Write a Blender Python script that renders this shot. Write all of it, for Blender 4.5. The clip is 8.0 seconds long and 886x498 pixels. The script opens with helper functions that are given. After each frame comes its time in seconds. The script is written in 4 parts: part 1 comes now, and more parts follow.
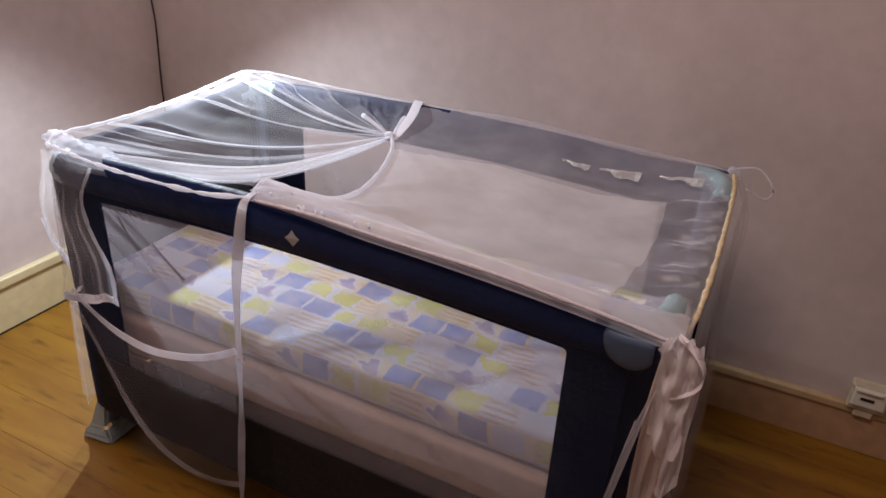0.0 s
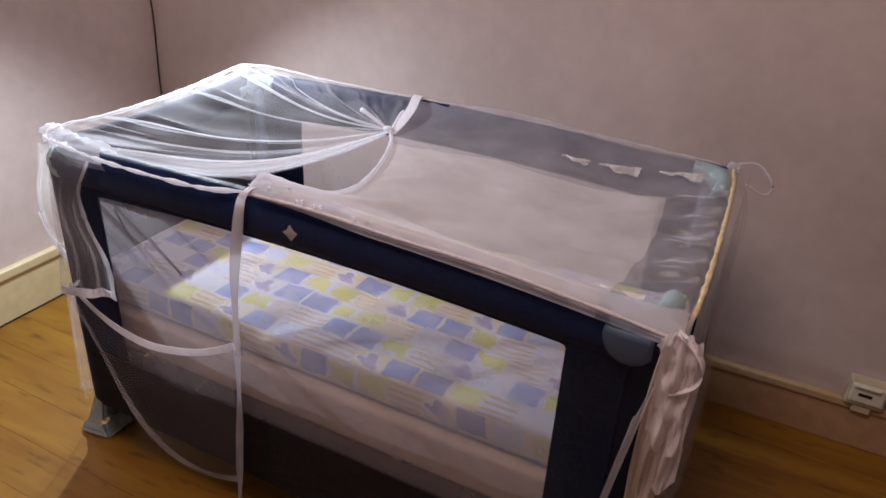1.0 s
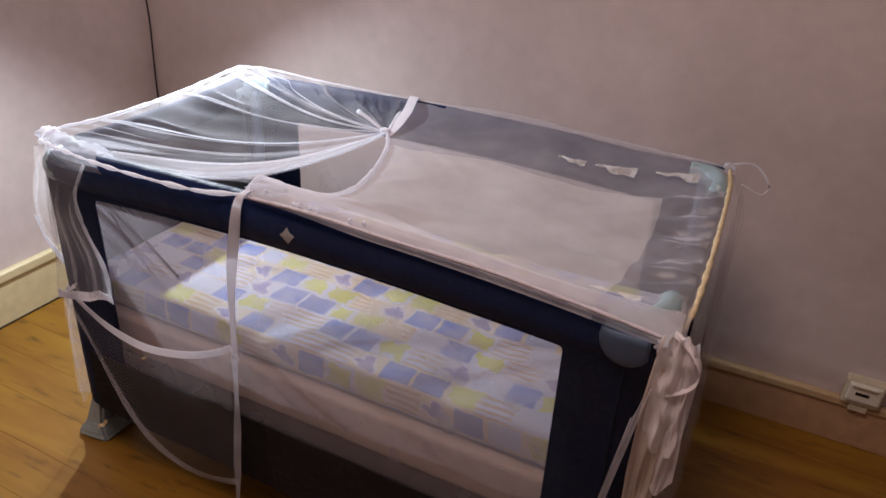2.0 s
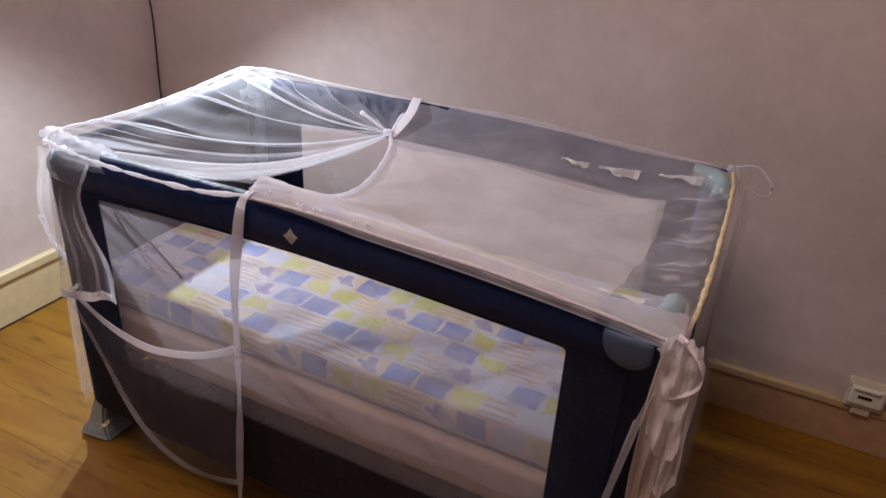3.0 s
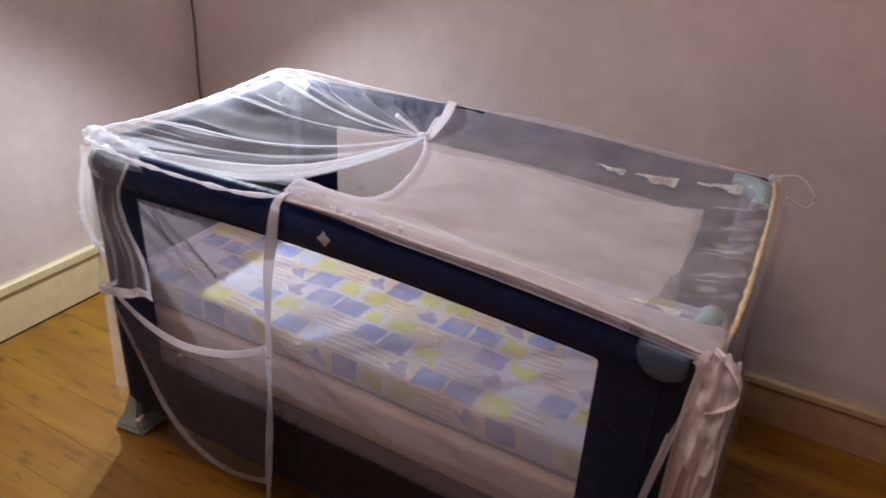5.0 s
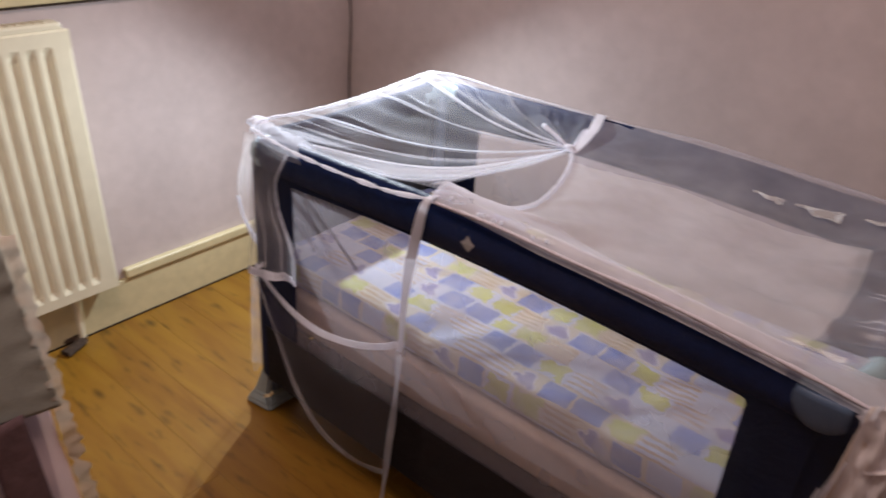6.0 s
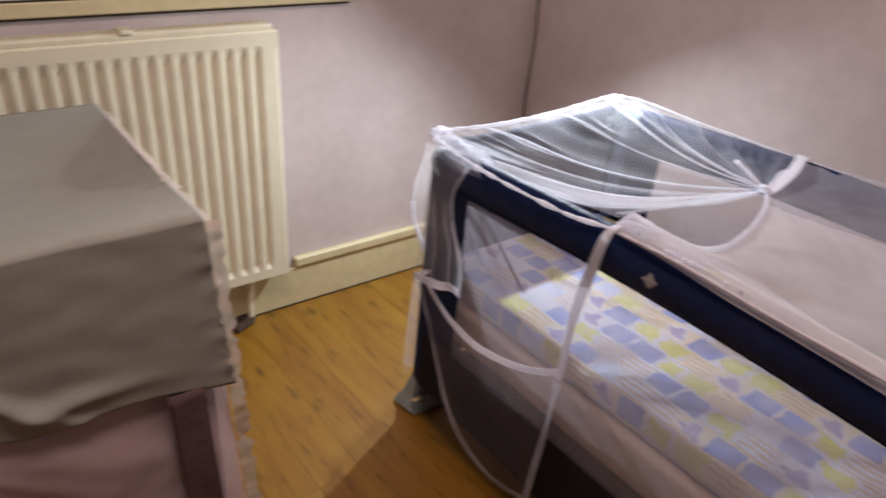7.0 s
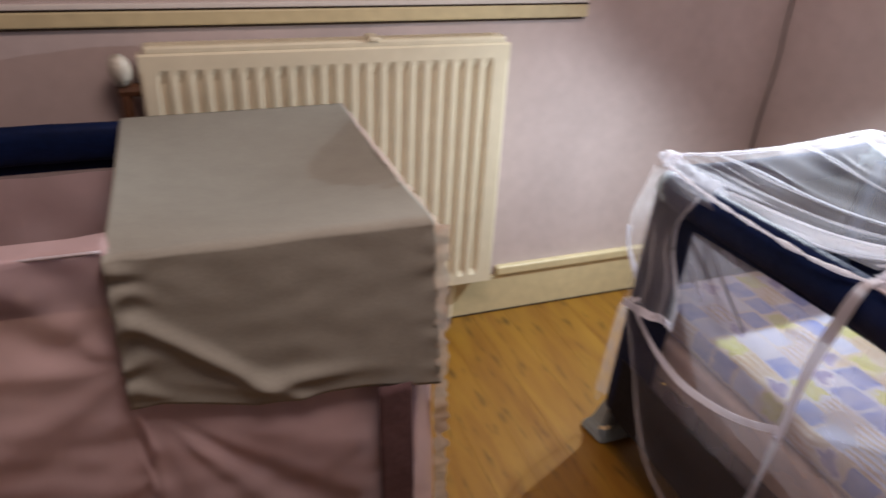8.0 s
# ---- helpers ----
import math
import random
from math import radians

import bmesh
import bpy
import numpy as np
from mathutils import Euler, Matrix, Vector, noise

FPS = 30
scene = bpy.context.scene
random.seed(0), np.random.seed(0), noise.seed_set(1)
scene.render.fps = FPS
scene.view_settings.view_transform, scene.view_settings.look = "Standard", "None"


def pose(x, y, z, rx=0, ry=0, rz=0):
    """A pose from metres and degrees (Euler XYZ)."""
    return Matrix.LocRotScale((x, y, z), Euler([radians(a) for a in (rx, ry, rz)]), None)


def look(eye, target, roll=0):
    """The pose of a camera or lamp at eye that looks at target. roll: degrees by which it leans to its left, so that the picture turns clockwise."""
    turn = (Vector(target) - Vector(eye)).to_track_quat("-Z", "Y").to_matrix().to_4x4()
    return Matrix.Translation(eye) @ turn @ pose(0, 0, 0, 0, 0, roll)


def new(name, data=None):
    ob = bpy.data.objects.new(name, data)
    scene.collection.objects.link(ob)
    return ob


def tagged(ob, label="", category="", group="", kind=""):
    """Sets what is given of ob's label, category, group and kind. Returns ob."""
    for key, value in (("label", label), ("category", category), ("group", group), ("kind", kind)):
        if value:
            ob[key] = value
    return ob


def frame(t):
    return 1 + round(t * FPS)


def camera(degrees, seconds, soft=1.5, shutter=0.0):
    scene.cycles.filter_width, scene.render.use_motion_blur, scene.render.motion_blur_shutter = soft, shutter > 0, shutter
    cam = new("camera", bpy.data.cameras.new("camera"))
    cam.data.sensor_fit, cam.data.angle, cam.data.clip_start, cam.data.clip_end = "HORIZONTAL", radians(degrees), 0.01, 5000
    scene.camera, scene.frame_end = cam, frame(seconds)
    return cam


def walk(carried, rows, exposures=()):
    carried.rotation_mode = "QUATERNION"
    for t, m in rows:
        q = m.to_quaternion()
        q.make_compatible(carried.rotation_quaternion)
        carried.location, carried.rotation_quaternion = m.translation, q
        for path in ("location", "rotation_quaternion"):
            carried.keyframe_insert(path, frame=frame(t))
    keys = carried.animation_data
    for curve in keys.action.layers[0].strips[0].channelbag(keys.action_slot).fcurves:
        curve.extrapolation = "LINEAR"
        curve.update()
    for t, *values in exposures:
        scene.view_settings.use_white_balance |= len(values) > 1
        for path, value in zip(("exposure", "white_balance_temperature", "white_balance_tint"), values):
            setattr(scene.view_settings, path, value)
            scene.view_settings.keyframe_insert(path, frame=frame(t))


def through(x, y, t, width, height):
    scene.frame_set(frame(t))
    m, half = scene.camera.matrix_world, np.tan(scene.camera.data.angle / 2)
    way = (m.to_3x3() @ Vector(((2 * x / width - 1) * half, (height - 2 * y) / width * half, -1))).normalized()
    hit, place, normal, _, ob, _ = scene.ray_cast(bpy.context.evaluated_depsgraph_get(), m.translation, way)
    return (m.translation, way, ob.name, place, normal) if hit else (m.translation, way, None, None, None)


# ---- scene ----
cam = camera(64.1, 8.0, soft=1.6, shutter=0.7)
PATH = [
    (0, (1.301, -0.814, 1.266), (0.532, 0.773, 0.322), 2.6),
    (0.5, (1.298, -0.815, 1.268), (0.527, 0.769, 0.322), 3.1),
    (1, (1.299, -0.811, 1.265), (0.538, 0.771, 0.308), 2.8),
    (1.5, (1.3, -0.809, 1.268), (0.545, 0.774, 0.306), 2.6),
    (1.7, (1.300, -0.809, 1.268), (0.546, 0.774, 0.310), 2.6),
    (2.8, (1.298, -0.811, 1.269), (0.538, 0.774, 0.312), 2.8),
    (3, (1.297, -0.811, 1.269), (0.537, 0.774, 0.314), 2.8),
    (3.5, (1.3, -0.812, 1.268), (0.53, 0.774, 0.322), 2.6),
    (4, (1.298, -0.812, 1.27), (0.525, 0.774, 0.328), 2.6),
    (4.2, (1.298, -0.812, 1.270), (0.527, 0.774, 0.329), 2.6),
    (5.3, (1.284, -0.803, 1.270), (0.380, 0.703, 0.314), 2.7),
    (5.5, (1.275, -0.806, 1.269), (0.318, 0.666, 0.313), 2.8),
    (6, (1.253, -0.826, 1.276), (0.146, 0.536, 0.318), 3.1),
    (6.5, (1.226, -0.84, 1.277), (-0.017, 0.41, 0.333), 3.3),
    (7, (1.196, -0.851, 1.276), (-0.193, 0.232, 0.328), 3.9),
    (7.5, (1.172, -0.874, 1.274), (-0.355, 0.006, 0.328), 3.6),
    (8, (1.157, -0.898, 1.276), (-0.486, -0.262, 0.33), 2.9),
]
walk(cam, [(t, look(eye, target, roll)) for t, eye, target, roll in PATH])

# ---- light ----
world = bpy.data.worlds.new("room_dark")
scene.world = world
world.use_nodes = True
world.node_tree.nodes["Background"].inputs[0].default_value = (0.9, 0.8, 0.85, 1)
world.node_tree.nodes["Background"].inputs[1].default_value = 0.008

LAMP = Vector((-0.200, 0.560, 1.08))
spot = bpy.data.lights.new("corner_lamp_bulb", "SPOT")
spot.energy, spot.color = 59.0, (0.865, 0.945, 1.0)
spot.spot_size, spot.spot_blend, spot.shadow_soft_size = radians(180), 1.0, 0.010
AIM = Vector((0.39, -0.58, -0.71))
RIM_AXIS = Vector((0.834, -0.288, -0.470)).normalized()
new("corner_lamp_bulb", spot).matrix_world = look(LAMP, LAMP + AIM)

# unseen fill added overhead for the room's warm ambient light
room_fill = bpy.data.lights.new("ceiling_bulb", "AREA")
room_fill.shape, room_fill.size, room_fill.energy, room_fill.color = "DISK", 0.8, 21.5, (1.0, 0.758, 0.672)
new("ceiling_bulb", room_fill).matrix_world = look((0.76, -0.48, 2.36), (0.76, -0.48, 0))


# ---- materials ----
def material(name, color, rough=0.6, metal=0.0, grain=0.0, scale=40.0, bump=0.0, bump_scale=60.0, dark=0.75, blotch=0.0, sheen=0.0, shine=0.5):
    m = bpy.data.materials.new(name)
    m.use_nodes = True
    nt = m.node_tree
    b = nt.nodes["Principled BSDF"]
    b.inputs["Roughness"].default_value, b.inputs["Metallic"].default_value = rough, metal
    b.inputs["Base Color"].default_value = (*color, 1)
    b.inputs["Sheen Weight"].default_value, b.inputs["Specular IOR Level"].default_value = sheen, shine
    tc = nt.nodes.new("ShaderNodeTexCoord")
    out = None
    for amount, s in ((grain, scale), (blotch, scale * 0.09)):
        if amount:
            n = nt.nodes.new("ShaderNodeTexNoise")
            n.inputs["Scale"].default_value, n.inputs["Detail"].default_value = s, 5
            nt.links.new(tc.outputs["Object"], n.inputs["Vector"])
            r = nt.nodes.new("ShaderNodeMapRange")
            r.inputs[1].default_value, r.inputs[2].default_value = 0.3, 0.7
            r.inputs[3].default_value, r.inputs[4].default_value = 1 - amount, 1 + amount * 0.4
            nt.links.new(n.outputs["Fac"], r.inputs[0])
            mx = nt.nodes.new("ShaderNodeMix")
            mx.data_type, mx.blend_type = "RGBA", "MULTIPLY"
            mx.inputs[0].default_value = 1
            if out is None:
                mx.inputs[6].default_value = (*color, 1)
            else:
                nt.links.new(out, mx.inputs[6])
            nt.links.new(r.outputs[0], mx.inputs[7])
            out = mx.outputs[2]
    if out is not None:
        nt.links.new(out, b.inputs["Base Color"])
    if bump:
        n = nt.nodes.new("ShaderNodeTexNoise")
        n.inputs["Scale"].default_value, n.inputs["Detail"].default_value = bump_scale, 4
        nt.links.new(tc.outputs["Object"], n.inputs["Vector"])
        bp = nt.nodes.new("ShaderNodeBump")
        bp.inputs["Strength"].default_value, bp.inputs["Distance"].default_value = bump, 0.01
        nt.links.new(n.outputs["Fac"], bp.inputs["Height"])
        nt.links.new(bp.outputs[0], b.inputs["Normal"])
    return m


def sheer(name, color, cover, uneven=0.25, gloss=0.0, through=0.5):
    """Thin woven net: part of the light passes straight through."""
    m = bpy.data.materials.new(name)
    m.use_nodes = True
    nt = m.node_tree
    nt.nodes.remove(nt.nodes["Principled BSDF"])
    dif, tra, clear = (nt.nodes.new(k) for k in ("ShaderNodeBsdfDiffuse", "ShaderNodeBsdfTranslucent", "ShaderNodeBsdfTransparent"))
    dif.inputs[0].default_value = tra.inputs[0].default_value = (*color, 1)
    two, mix = nt.nodes.new("ShaderNodeMixShader"), nt.nodes.new("ShaderNodeMixShader")
    two.inputs[0].default_value = through
    nt.links.new(dif.outputs[0], two.inputs[1])
    nt.links.new(tra.outputs[0], two.inputs[2])
    body = two.outputs[0]
    if gloss:
        g = nt.nodes.new("ShaderNodeBsdfGlossy")
        g.inputs["Roughness"].default_value = 0.25
        m3 = nt.nodes.new("ShaderNodeMixShader")
        m3.inputs[0].default_value = gloss
        nt.links.new(body, m3.inputs[1])
        nt.links.new(g.outputs[0], m3.inputs[2])
        body = m3.outputs[0]
    tc, n, r = nt.nodes.new("ShaderNodeTexCoord"), nt.nodes.new("ShaderNodeTexNoise"), nt.nodes.new("ShaderNodeMapRange")
    n.inputs["Scale"].default_value, n.inputs["Detail"].default_value = 9, 3
    r.inputs[1].default_value, r.inputs[2].default_value = 0.3, 0.7
    r.inputs[3].default_value, r.inputs[4].default_value = cover * (1 - uneven), min(1, cover * (1 + uneven))
    nt.links.new(tc.outputs["Object"], n.inputs["Vector"])
    nt.links.new(n.outputs["Fac"], r.inputs[0])
    nt.links.new(r.outputs[0], mix.inputs[0])
    nt.links.new(clear.outputs[0], mix.inputs[1])
    nt.links.new(body, mix.inputs[2])
    nt.links.new(mix.outputs[0], nt.nodes["Material Output"].inputs[0])
    return m


def wood_floor():
    m = bpy.data.materials.new("varnished_pine")
    m.use_nodes = True
    nt, N = m.node_tree, m.node_tree.nodes.new
    b = nt.nodes["Principled BSDF"]
    tc, info, mp = N("ShaderNodeTexCoord"), N("ShaderNodeObjectInfo"), N("ShaderNodeMapping")
    mp.inputs["Scale"].default_value = (2.0, 14, 14)
    off, comb = N("ShaderNodeMath"), N("ShaderNodeCombineXYZ")
    off.operation, off.inputs[1].default_value = "MULTIPLY", 0.35
    geo = N("ShaderNodeNewGeometry")
    nt.links.new(info.outputs["Random"], off.inputs[0])
    nt.links.new(off.outputs[0], comb.inputs[0])
    nt.links.new(off.outputs[0], comb.inputs[1])
    nt.links.new(geo.outputs["Position"], mp.inputs["Vector"])
    nt.links.new(comb.outputs[0], mp.inputs["Location"])
    n = N("ShaderNodeTexNoise")
    n.inputs["Scale"].default_value, n.inputs["Detail"].default_value, n.inputs["Distortion"].default_value = 1.0, 7, 1.2
    nt.links.new(mp.outputs[0], n.inputs["Vector"])
    ramp = N("ShaderNodeValToRGB")
    e = ramp.color_ramp.elements
    e[0].position, e[0].color = 0.30, (0.192, 0.081, 0.008, 1)
    e[1].position, e[1].color = 0.70, (0.272, 0.139, 0.013, 1)
    nt.links.new(n.outputs["Fac"], ramp.inputs[0])
    knots = N("ShaderNodeTexVoronoi")
    km = N("ShaderNodeMapping")
    km.inputs["Scale"].default_value = (3.6, 10, 10)
    nt.links.new(geo.outputs["Position"], km.inputs["Vector"])
    nt.links.new(comb.outputs[0], km.inputs["Location"])
    nt.links.new(km.outputs[0], knots.inputs["Vector"])
    knots.inputs["Scale"].default_value = 1.0
    kr = N("ShaderNodeMapRange")
    kr.inputs[1].default_value, kr.inputs[2].default_value, kr.inputs[3].default_value, kr.inputs[4].default_value = 0.02, 0.13, 0.30, 1.0
    nt.links.new(knots.outputs["Distance"], kr.inputs[0])
    mk, tone = N("ShaderNodeMix"), N("ShaderNodeMix")
    for k in (mk, tone):
        k.data_type, k.blend_type = "RGBA", "MULTIPLY"
        k.inputs[0].default_value = 1
    nt.links.new(ramp.outputs[0], mk.inputs[6])
    nt.links.new(kr.outputs[0], mk.inputs[7])
    tr = N("ShaderNodeMapRange")
    tr.inputs[3].default_value, tr.inputs[4].default_value = 0.97, 1.02
    nt.links.new(info.outputs["Random"], tr.inputs[0])
    nt.links.new(mk.outputs[2], tone.inputs[6])
    nt.links.new(tr.outputs[0], tone.inputs[7])
    # short dark flecks along the grain
    fm, fn, fr, fleck = N("ShaderNodeMapping"), N("ShaderNodeTexNoise"), N("ShaderNodeMapRange"), N("ShaderNodeMix")
    fm.inputs["Scale"].default_value = (9, 46, 46)
    nt.links.new(geo.outputs["Position"], fm.inputs["Vector"])
    nt.links.new(comb.outputs[0], fm.inputs["Location"])
    fn.inputs["Scale"].default_value, fn.inputs["Detail"].default_value = 1.0, 4
    nt.links.new(fm.outputs[0], fn.inputs["Vector"])
    fr.inputs[1].default_value, fr.inputs[2].default_value, fr.inputs[3].default_value, fr.inputs[4].default_value = 0.57, 0.74, 1.0, 0.45
    nt.links.new(fn.outputs["Fac"], fr.inputs[0])
    fleck.data_type, fleck.blend_type = "RGBA", "MULTIPLY"
    fleck.inputs[0].default_value = 1
    nt.links.new(tone.outputs[2], fleck.inputs[6])
    nt.links.new(fr.outputs[0], fleck.inputs[7])
    nt.links.new(fleck.outputs[2], b.inputs["Base Color"])
    rr = N("ShaderNodeMapRange")
    rr.inputs[3].default_value, rr.inputs[4].default_value = 0.32, 0.5
    nt.links.new(n.outputs["Fac"], rr.inputs[0])
    nt.links.new(rr.outputs[0], b.inputs["Roughness"])
    return m


def patchwork():
    """Printed cotton: rows of patches with blue squares, lime blots, tan stripes and small toy shapes."""
    m = bpy.data.materials.new("patchwork_cotton")
    m.use_nodes = True
    nt, N = m.node_tree, m.node_tree.nodes.new
    b = nt.nodes["Principled BSDF"]
    b.inputs["Roughness"].default_value = 0.85
    geo = N("ShaderNodeTexCoord")

    def calc(op, x, y=0.0):
        n = N("ShaderNodeMath")
        n.operation = op
        for k, v in enumerate((x, y)):
            if isinstance(v, (int, float)):
                n.inputs[k].default_value = v
            else:
                nt.links.new(v, n.inputs[k])
        return n.outputs[0]

    def vec(x, y):
        n = N("ShaderNodeCombineXYZ")
        for k, v in enumerate((x, y)):
            nt.links.new(v, n.inputs[k])
        return n.outputs[0]

    def blend(fac, under, over):
        n = N("ShaderNodeMix")
        n.data_type = "RGBA"
        nt.links.new(fac, n.inputs[0])
        for k, v in ((6, under), (7, over)):
            if isinstance(v, tuple):
                n.inputs[k].default_value = (*v, 1)
            else:
                nt.links.new(v, n.inputs[k])
        return n.outputs[2]

    def noise_of(scale, detail):
        n = N("ShaderNodeTexNoise")
        n.inputs["Scale"].default_value, n.inputs["Detail"].default_value = scale, detail
        nt.links.new(geo.outputs["Object"], n.inputs["Vector"])
        return n

    sep = N("ShaderNodeSeparateXYZ")
    nt.links.new(geo.outputs["Object"], sep.inputs[0])
    drift = calc("MULTIPLY", calc("SUBTRACT", noise_of(9, 3).outputs["Fac"], 0.5), 0.024)
    rough = calc("SUBTRACT", noise_of(55, 3).outputs["Fac"], 0.5)
    # the print runs on over the edges: height counts as width
    x = calc("ADD", sep.outputs[0], drift)
    y = calc("ADD", calc("ADD", sep.outputs[1], sep.outputs[2]), drift)
    cx, cy = calc("MULTIPLY", x, 1 / 0.066), calc("MULTIPLY", y, 1 / 0.056)
    cx = calc("ADD", cx, calc("MULTIPLY", calc("MODULO", calc("FLOOR", cy), 2.0), 0.37))
    ix, iy = calc("FLOOR", cx), calc("FLOOR", cy)
    fx, fy = calc("SUBTRACT", calc("SUBTRACT", cx, ix), 0.5), calc("SUBTRACT", calc("SUBTRACT", cy, iy), 0.5)
    white = N("ShaderNodeTexWhiteNoise")
    nt.links.new(vec(calc("ADD", calc("MODULO", ix, 7.0), 3.0), calc("ADD", calc("MODULO", iy, 5.0), 11.0)), white.inputs["Vector"])
    tone = N("ShaderNodeSeparateColor")
    nt.links.new(white.outputs["Color"], tone.inputs[0])
    # one kind for each patch, so that neighbours along a row differ
    kind = calc("FRACT", calc("ADD", calc("ADD", calc("MULTIPLY", ix, 0.2), calc("MULTIPLY", iy, 0.4)), calc("MULTIPLY", white.outputs["Value"], 0.22)))

    def between(lo, hi):
        return calc("MULTIPLY", calc("GREATER_THAN", kind, lo), calc("LESS_THAN", kind, hi))

    def disc(px, py, r):
        dx, dy = calc("SUBTRACT", fx, px), calc("SUBTRACT", fy, py)
        d = calc("SQRT", calc("ADD", calc("MULTIPLY", dx, dx), calc("MULTIPLY", dy, dy)))
        return calc("SUBTRACT", calc("ADD", d, calc("MULTIPLY", rough, 0.22)), r)

    cream, pale, blue, lime, lilac, tan = (0.58, 0.50, 0.38), (0.47, 0.50, 0.66), (0.13, 0.20, 0.54), (0.48, 0.49, 0.08), (0.23, 0.21, 0.44), (0.44, 0.28, 0.13)
    ground = blend(calc("GREATER_THAN", tone.outputs[0], 0.5), cream, pale)
    square = calc("LESS_THAN", calc("ADD", calc("MAXIMUM", calc("ABSOLUTE", fx), calc("ABSOLUTE", fy)), calc("MULTIPLY", rough, 0.14)), 0.44)
    out = blend(calc("MULTIPLY", square, between(0.0, 0.25)), ground, blue)
    out = blend(calc("MULTIPLY", square, between(0.25, 0.34)), out, (0.42, 0.48, 0.70))
    blot = calc("LESS_THAN", calc("ADD", calc("MAXIMUM", calc("ABSOLUTE", fx), calc("ABSOLUTE", fy)), calc("MULTIPLY", rough, 0.75)), 0.38)
    out = blend(calc("MULTIPLY", blot, between(0.34, 0.56)), out, lime)
    bars = calc("GREATER_THAN", calc("SINE", calc("ADD", calc("MULTIPLY", fy, 23.0), calc("MULTIPLY", rough, 4.0))), 0.1)
    out = blend(calc("MULTIPLY", calc("MULTIPLY", bars, between(0.56, 0.76)), 0.8), out, tan)
    toy = calc("MINIMUM", calc("MINIMUM", disc(0.02, -0.10, 0.25), disc(0.0, 0.20, 0.16)), calc("MINIMUM", disc(-0.26, -0.02, 0.12), disc(0.27, -0.24, 0.13)))
    out = blend(calc("MULTIPLY", calc("LESS_THAN", toy, 0.07), between(0.76, 0.93)), out, (0.60, 0.58, 0.66))
    out = blend(calc("MULTIPLY", calc("LESS_THAN", toy, 0.0), between(0.76, 0.93)), out, lilac)
    # faded, unevenly washed print; the fade also imitates haze from the mesh
    fade = N("ShaderNodeMapRange")
    fade.inputs[1].default_value, fade.inputs[2].default_value, fade.inputs[3].default_value, fade.inputs[4].default_value = 0.3, 0.70, 0.10, 0.52
    nt.links.new(noise_of(24, 5).outputs["Fac"], fade.inputs[0])
    out = blend(fade.outputs[0], out, (0.54, 0.51, 0.52))
    nt.links.new(out, b.inputs["Base Color"])
    bu = N("ShaderNodeBump")
    bu.inputs["Strength"].default_value, bu.inputs["Distance"].default_value = 0.5, 0.012
    nt.links.new(noise_of(14, 2).outputs["Fac"], bu.inputs["Height"])
    nt.links.new(bu.outputs[0], b.inputs["Normal"])
    return m


WALL = material("pink_plaster", (0.61, 0.525, 0.525), 0.8, grain=0.06, scale=26, blotch=0.14, bump=0.08, bump_scale=34)
CEIL = material("white_ceiling", (0.75, 0.72, 0.70), 0.9, grain=0.05, bump=0.1)
CREAM = material("cream_gloss_paint", (0.66, 0.58, 0.36), 0.42, grain=0.10, scale=30, blotch=0.10, bump=0.06)
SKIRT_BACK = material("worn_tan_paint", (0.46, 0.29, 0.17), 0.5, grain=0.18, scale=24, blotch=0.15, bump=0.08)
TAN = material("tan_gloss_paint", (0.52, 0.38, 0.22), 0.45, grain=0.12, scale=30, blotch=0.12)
RADIATOR = material("radiator_enamel", (0.79, 0.74, 0.57), 0.38, grain=0.06, scale=20, blotch=0.06)
PINE = wood_floor()
GAP = material("floor_gap", (0.03, 0.018, 0.01), 0.9)
NAVY = material("navy_polyester", (0.005, 0.010, 0.038), 0.75, grain=0.3, scale=120, blotch=0.2, bump=0.35, bump_scale=30, sheen=0.02, shine=0.12)
# bluer copy of NAVY: lamp light on the padded rails put into the colour
NAVYLIT = material("lit_navy_padding", (0.0045, 0.014, 0.066), 0.55, grain=0.25, scale=120, blotch=0.2, bump=0.3, bump_scale=30, sheen=0.03, shine=0.12)
SLATE = material("slate_polyester", (0.055, 0.063, 0.072), 0.75, grain=0.25, scale=140, blotch=0.2, bump=0.4, bump_scale=24, sheen=0.15, shine=0.12)
BLACKCLOTH = material("black_polyester", (0.013, 0.011, 0.013), 0.8, grain=0.3, scale=120, bump=0.3, bump_scale=25, shine=0.12)
BLUEPLASTIC = material("pale_blue_plastic", (0.27, 0.37, 0.42), 0.38, grain=0.06, scale=50)
# slate blue, with the shade under the net put into the colour
SHIELD = material("shaded_slate_plastic", (0.070, 0.110, 0.190), 0.5, grain=0.1, scale=60)
FOOTPLASTIC = material("grey_blue_plastic", (0.29, 0.35, 0.37), 0.45, grain=0.15, scale=60)
BEIGE = material("beige_board_cloth", (0.55, 0.41, 0.33), 0.85, grain=0.15, scale=50, blotch=0.15, bump=0.2)
PATCH = patchwork()
GREYTAG = material("grey_woven_tag", (0.40, 0.385, 0.39), 0.7, grain=0.2, scale=300)
NET = sheer("white_tulle", (0.84, 0.84, 0.92), 0.20, 0.35)
NETFRONT = sheer("paling_tulle", (0.88, 0.88, 0.95), 0.58, 0.25)
# one net's brighter middle and darker back put into its cover
NETTOP = sheer("brightened_tulle", (0.95, 0.93, 0.98), 0.60, 0.16, gloss=0.05)
NETBACK = sheer("dimmed_tulle", (0.84, 0.84, 0.95), 0.40, 0.2, gloss=0.05)
NETDENSE = sheer("gathered_tulle", (0.86, 0.85, 0.92), 0.64, 0.2)
NETHAZE = sheer("thin_tulle", (0.80, 0.76, 0.80), 0.095, 0.3)
